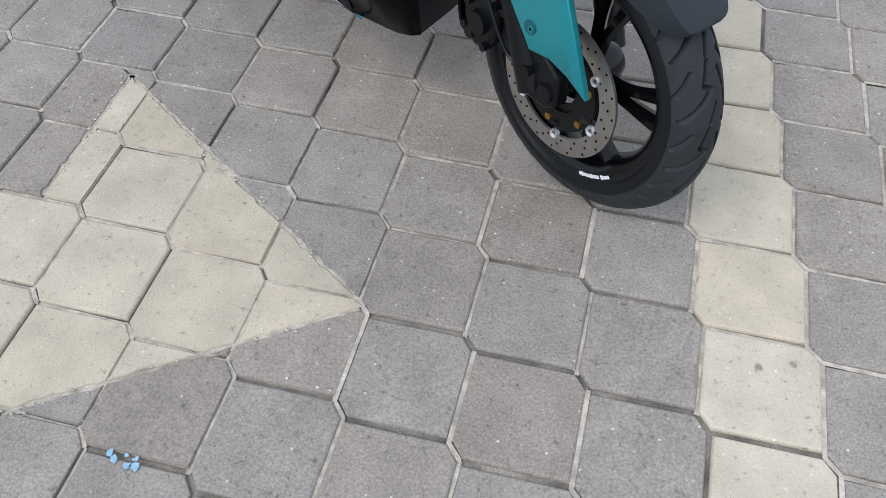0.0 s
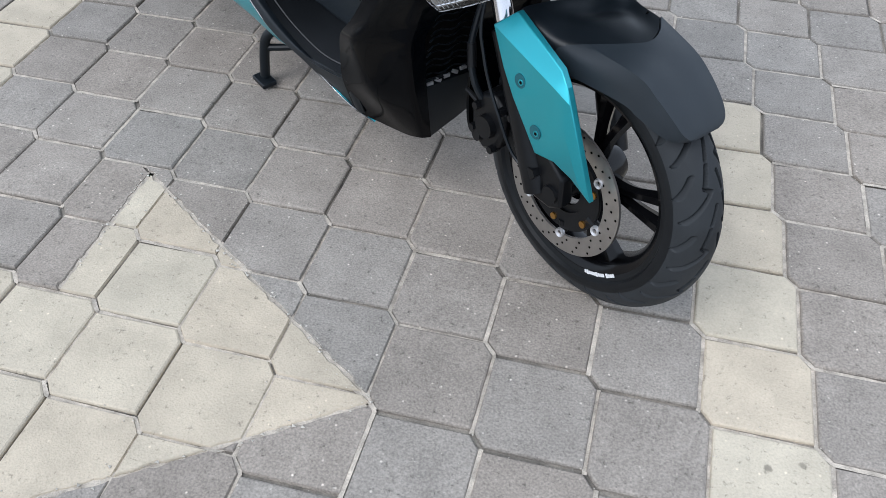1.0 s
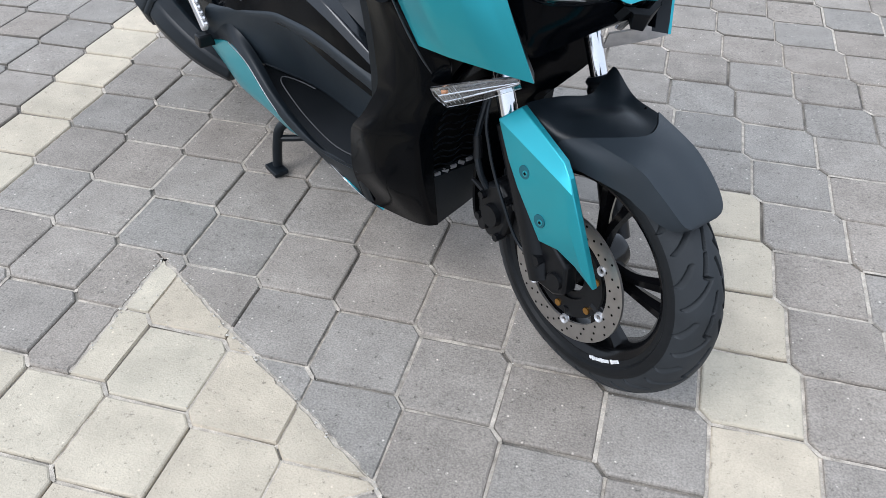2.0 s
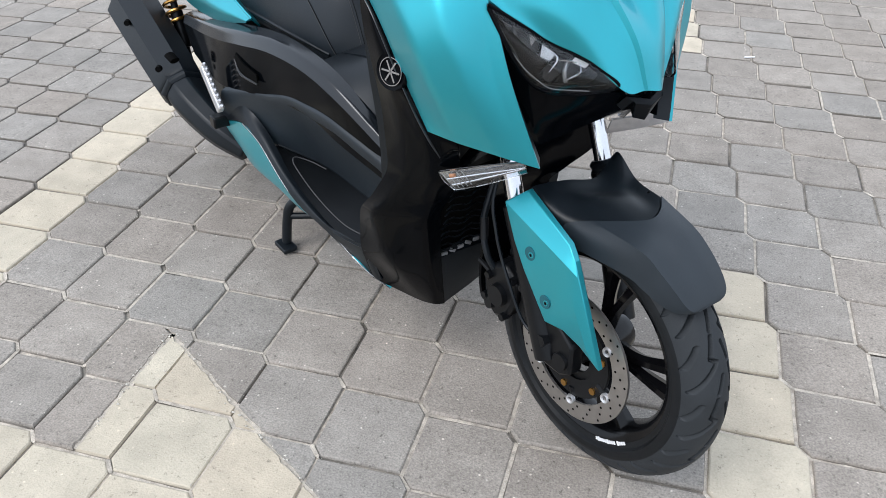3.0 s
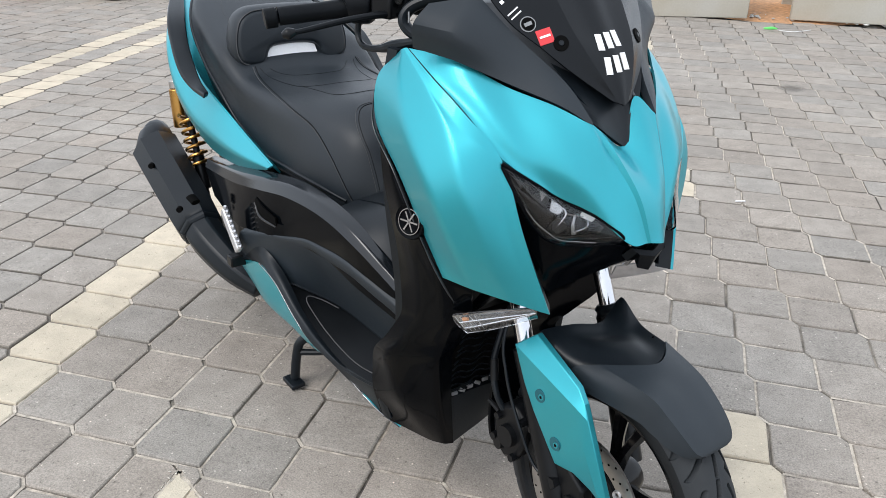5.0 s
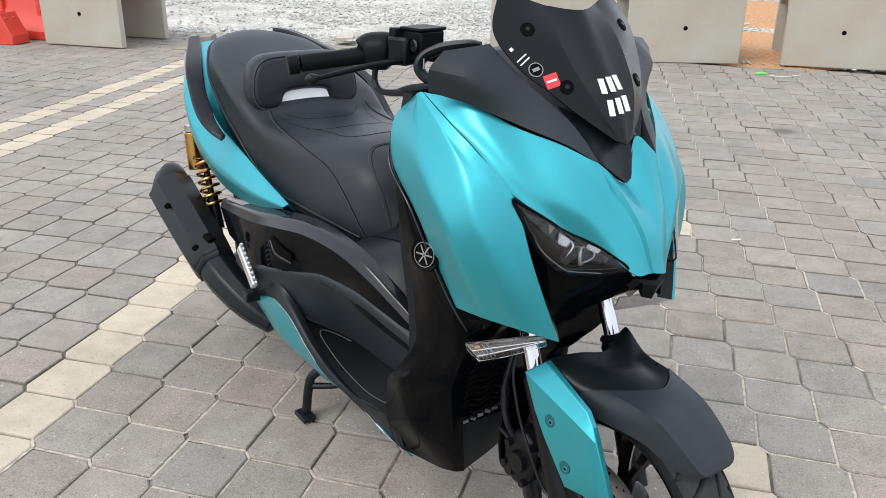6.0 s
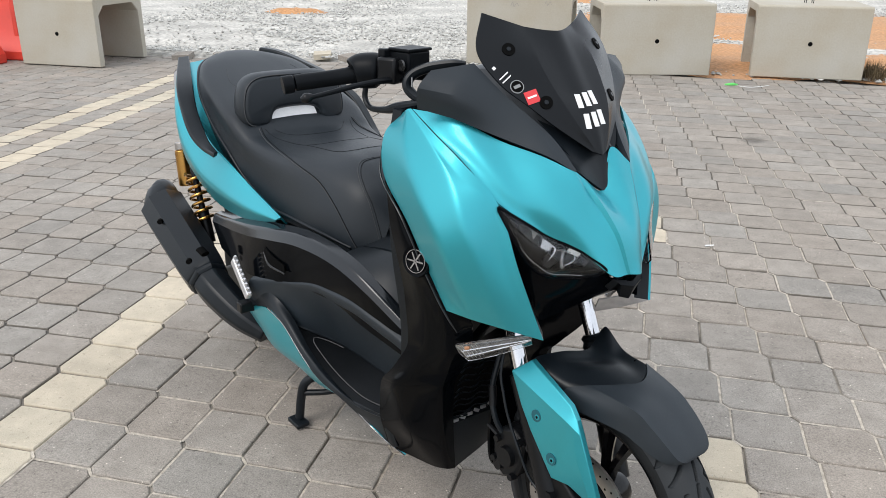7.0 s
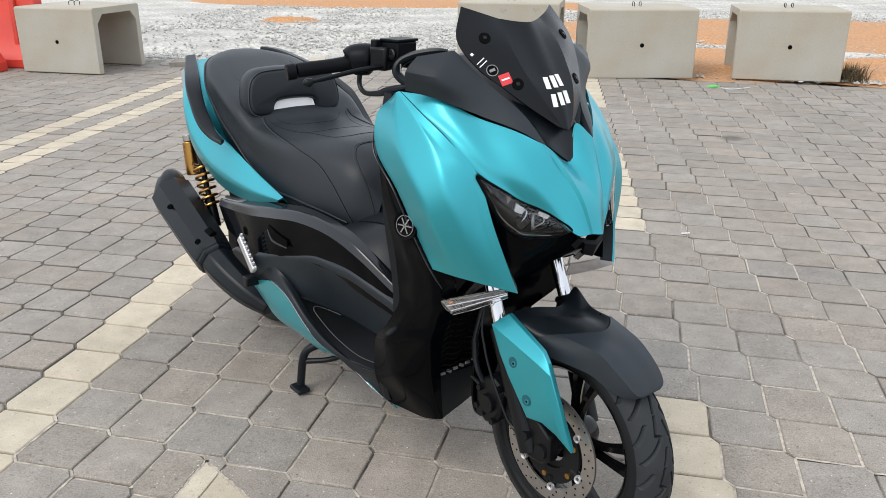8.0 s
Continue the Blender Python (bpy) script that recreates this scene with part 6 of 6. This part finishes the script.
for a, b in ((ARROW_TIP, ARROW_TOP), (ARROW_LOW, ARROW_TIP), (ARROW_TOP, ARROW_HEEL)):
    way = Vector(b) - Vector(a)
    mid = (Vector(a) + Vector(b)) / 2
    part("joint_fill", box((mid.x, mid.y, -0.0065), (way.length, 0.020, 0.006), Matrix.Rotation(math.atan2(way.y, way.x), 3, "Z")), SWEPT, bed, "pale sand swept into the cut joint")
# Joint dirt and joint shade together, put into the far pavers' edge colour.
EDGEDARK = material("dirty_shaded_paver_edge", (0.168, 0.150, 0.128), 0.95, scale=5, fine=120, spread=0.5, grain=0.3)
for light, (vs, fs, sides) in far.items():
    me = bpy.data.meshes.new("pavers")
    me.from_pydata(vs, [], fs)
    me.materials.append(LIGHTPAVER if light else DARKPAVER)
    me.materials.append(EDGEDARK)
    me.polygons.foreach_set("material_index", sides)
    ob = new("far_pavers", me)
    ob.parent = bed
    tagged(ob, "cream pavers laid in stripes" if light else "grey pavers", kind="stuff")


def grit(count, rng):
    """Loose pale grains lying in and beside the joints."""
    vs, fs = [], []
    for _ in range(count):
        i, j = rng.randint(-12, 4), rng.randint(-3, 14)
        a = rng.random()
        x, y = junction(i + a, j) if rng.random() < 0.5 else junction(i, j + a)
        x, y = x + rng.gauss(0, 0.012), y + rng.gauss(0, 0.012)
        if rng.random() < 0.25:
            x, y = x + rng.uniform(-0.1, 0.1), y + rng.uniform(-0.1, 0.1)
        s = 0.0007 + 0.0016 * rng.random() ** 3
        k, t = len(vs), rng.uniform(0, 6.28)
        vs += [(x + s * math.cos(t + q) * 1.3, y + s * math.sin(t + q), 0.0002) for q in (0, 1.9, 3.7)] + [(x, y, s * 1.2)]
        fs += [(k, k + 1, k + 3), (k + 1, k + 2, k + 3), (k + 2, k, k + 3)]
    for k in range(170):
        a, b = ((ARROW_TIP, ARROW_TOP), (ARROW_LOW, ARROW_TIP), (ARROW_TOP, ARROW_HEEL))[k % 5 // 2]
        t = rng.random()
        x, y = a[0] + t * (b[0] - a[0]) + rng.gauss(0, 0.008), a[1] + t * (b[1] - a[1]) + rng.gauss(0, 0.008)
        s = 0.0012 + 0.0032 * rng.random() ** 2
        k, t = len(vs), rng.uniform(0, 6.28)
        vs += [(x + s * math.cos(t + q) * 1.3, y + s * math.sin(t + q), 0.0002) for q in (0, 1.9, 3.7)] + [(x, y, s)]
        fs += [(k, k + 1, k + 3), (k + 1, k + 2, k + 3), (k + 2, k, k + 3)]
    return vs, fs


def swept(rng):
    """Pale sand washed into stretches of the joints and into their corners, unevenly full."""
    vs, fs = [], []
    for i in range(-9, 12):
        for j in range(-6, 34):
            x, y = junction(i, j)
            if y > EDGE - 0.3:
                continue
            h = K / 2
            if rng.random() < 0.6:
                k, z = len(vs), -0.0012 - 0.0028 * rng.random()
                vs += [(x - h - 0.004, y + h + 0.004, z), (x - h - 0.002, y + h - 0.004, z), (x + h - 0.004, y - h - 0.002, z), (x + h + 0.004, y - h - 0.004, z), (x + h + 0.002, y - h + 0.004, z), (x - h + 0.004, y + h + 0.002, z)]
                fs.append(tuple(range(k, k + 6)))
            for ax in (0, 1):
                p = Vector((x + h, y - h)) if ax == 0 else Vector((x - h, y + h))
                q = Vector(junction(i + 1, j)) + Vector((-h, h)) if ax == 0 else Vector(junction(i, j + 1)) + Vector((h, -h))
                d = q - p
                side = Vector((-d.y, d.x)).normalized() * 0.0042
                full = noise.noise((x * 1.3, y * 1.3, ax * 5)) + rng.gauss((-0.45 if y < 1.2 else -1.0) if ax == 0 else (-0.32 if y < 1.2 else -0.60), 0.42)
                if full < -0.75:
                    continue
                k = len(vs)
                for s in range(9):
                    c = p + d * s / 8
                    z = min(-0.0008, -0.0042 + 0.0042 * full + 0.002 * noise.noise((c.x * 40, c.y * 40, 2)))
                    vs += [(c.x - side.x, c.y - side.y, z), (c.x + side.x, c.y + side.y, z)]
                fs += [(k + 2 * s, k + 2 * s + 2, k + 2 * s + 3, k + 2 * s + 1) for s in range(8)]
    return vs, fs


sand = new("joint_sand", mesh_of("joint_sand", swept(random.Random(5)), SWEPT, 0))
sand.parent = bed
tagged(sand, "pale sand washed into the paver joints", kind="stuff")
GRAIN = material("pale_grit", (0.50, 0.47, 0.41), 0.9, scale=50, spread=0.3)
tagged(new("loose_grit", mesh_of("loose_grit", grit(5200, random.Random(8)), GRAIN, 0)), "pale grit scattered along the paver joints", "grit", kind="stuff")


# ---- small litter on the paving ----
butt = thing("cigarette_butt", pose(0.064, 2.589, 0.005, 0, 0, 20), "small white cigarette butt on the pavers", "litter")
part("paper", rod((-0.012, 0, 0), (0.016, 0, 0), 0.0038, sides=10), WHITE, butt)
part("filter", rod((0.0165, 0, 0), (0.030, 0, 0), 0.0039, sides=10), STRING, butt)
BLUE = material("pale_blue_paint", (0.26, 0.42, 0.55), 0.7, scale=60, spread=0.2)
spot = random.Random(3)
vs, fs = [], []
for q in range(7):
    cx, cy, rad, k = -0.845 + spot.gauss(0, 0.012), -0.500 + spot.gauss(0, 0.007), 0.002 + 0.005 * spot.random(), len(vs)
    vs += [(cx + rad * (0.6 + 0.8 * spot.random()) * math.cos(a), cy + rad * (0.6 + 0.8 * spot.random()) * math.sin(a), 0.0032) for a in np.arange(7) * 0.9]
    fs.append(tuple(range(k, k + 7)))
tagged(new("paint_smudge", mesh_of("paint_smudge", (vs, fs), BLUE, 0)), "small pale blue paint smudge on a grey paver", "paint")


def tuft(count, rng):
    """Dry blades leaning out of one foot."""
    vs, fs = [], []
    for _ in range(count):
        x, y, a = rng.gauss(0, 0.07), rng.gauss(0, 0.09), rng.uniform(0, 6.28)
        h, lean = rng.uniform(0.04, 0.20), rng.uniform(0.02, 0.16)
        dx, dy, w, k = math.cos(a), math.sin(a), 0.0035, len(vs)
        vs += [(x - dy * w, y + dx * w, 0), (x + dy * w, y - dx * w, 0), (x + dx * lean * 0.4 - dy * w * 0.7, y + dy * lean * 0.4 + dx * w * 0.7, h * 0.6), (x + dx * lean * 0.4 + dy * w * 0.7, y + dy * lean * 0.4 - dx * w * 0.7, h * 0.6), (x + dx * lean, y + dy * lean, h)]
        fs += [(k, k + 1, k + 3, k + 2), (k + 2, k + 3, k + 4)]
    return vs, fs


DRY = material("dry_grass", (0.11, 0.08, 0.04), 0.9, scale=6, spread=0.35)
grass = new("dry_grass", mesh_of("dry_grass", tuft(420, random.Random(4)), DRY, 0))
grass.matrix_world = pose(1.87, 7.95, 0.0)
tagged(grass, "clump of dry brown grass beside the concrete block", "grass", kind="stuff")
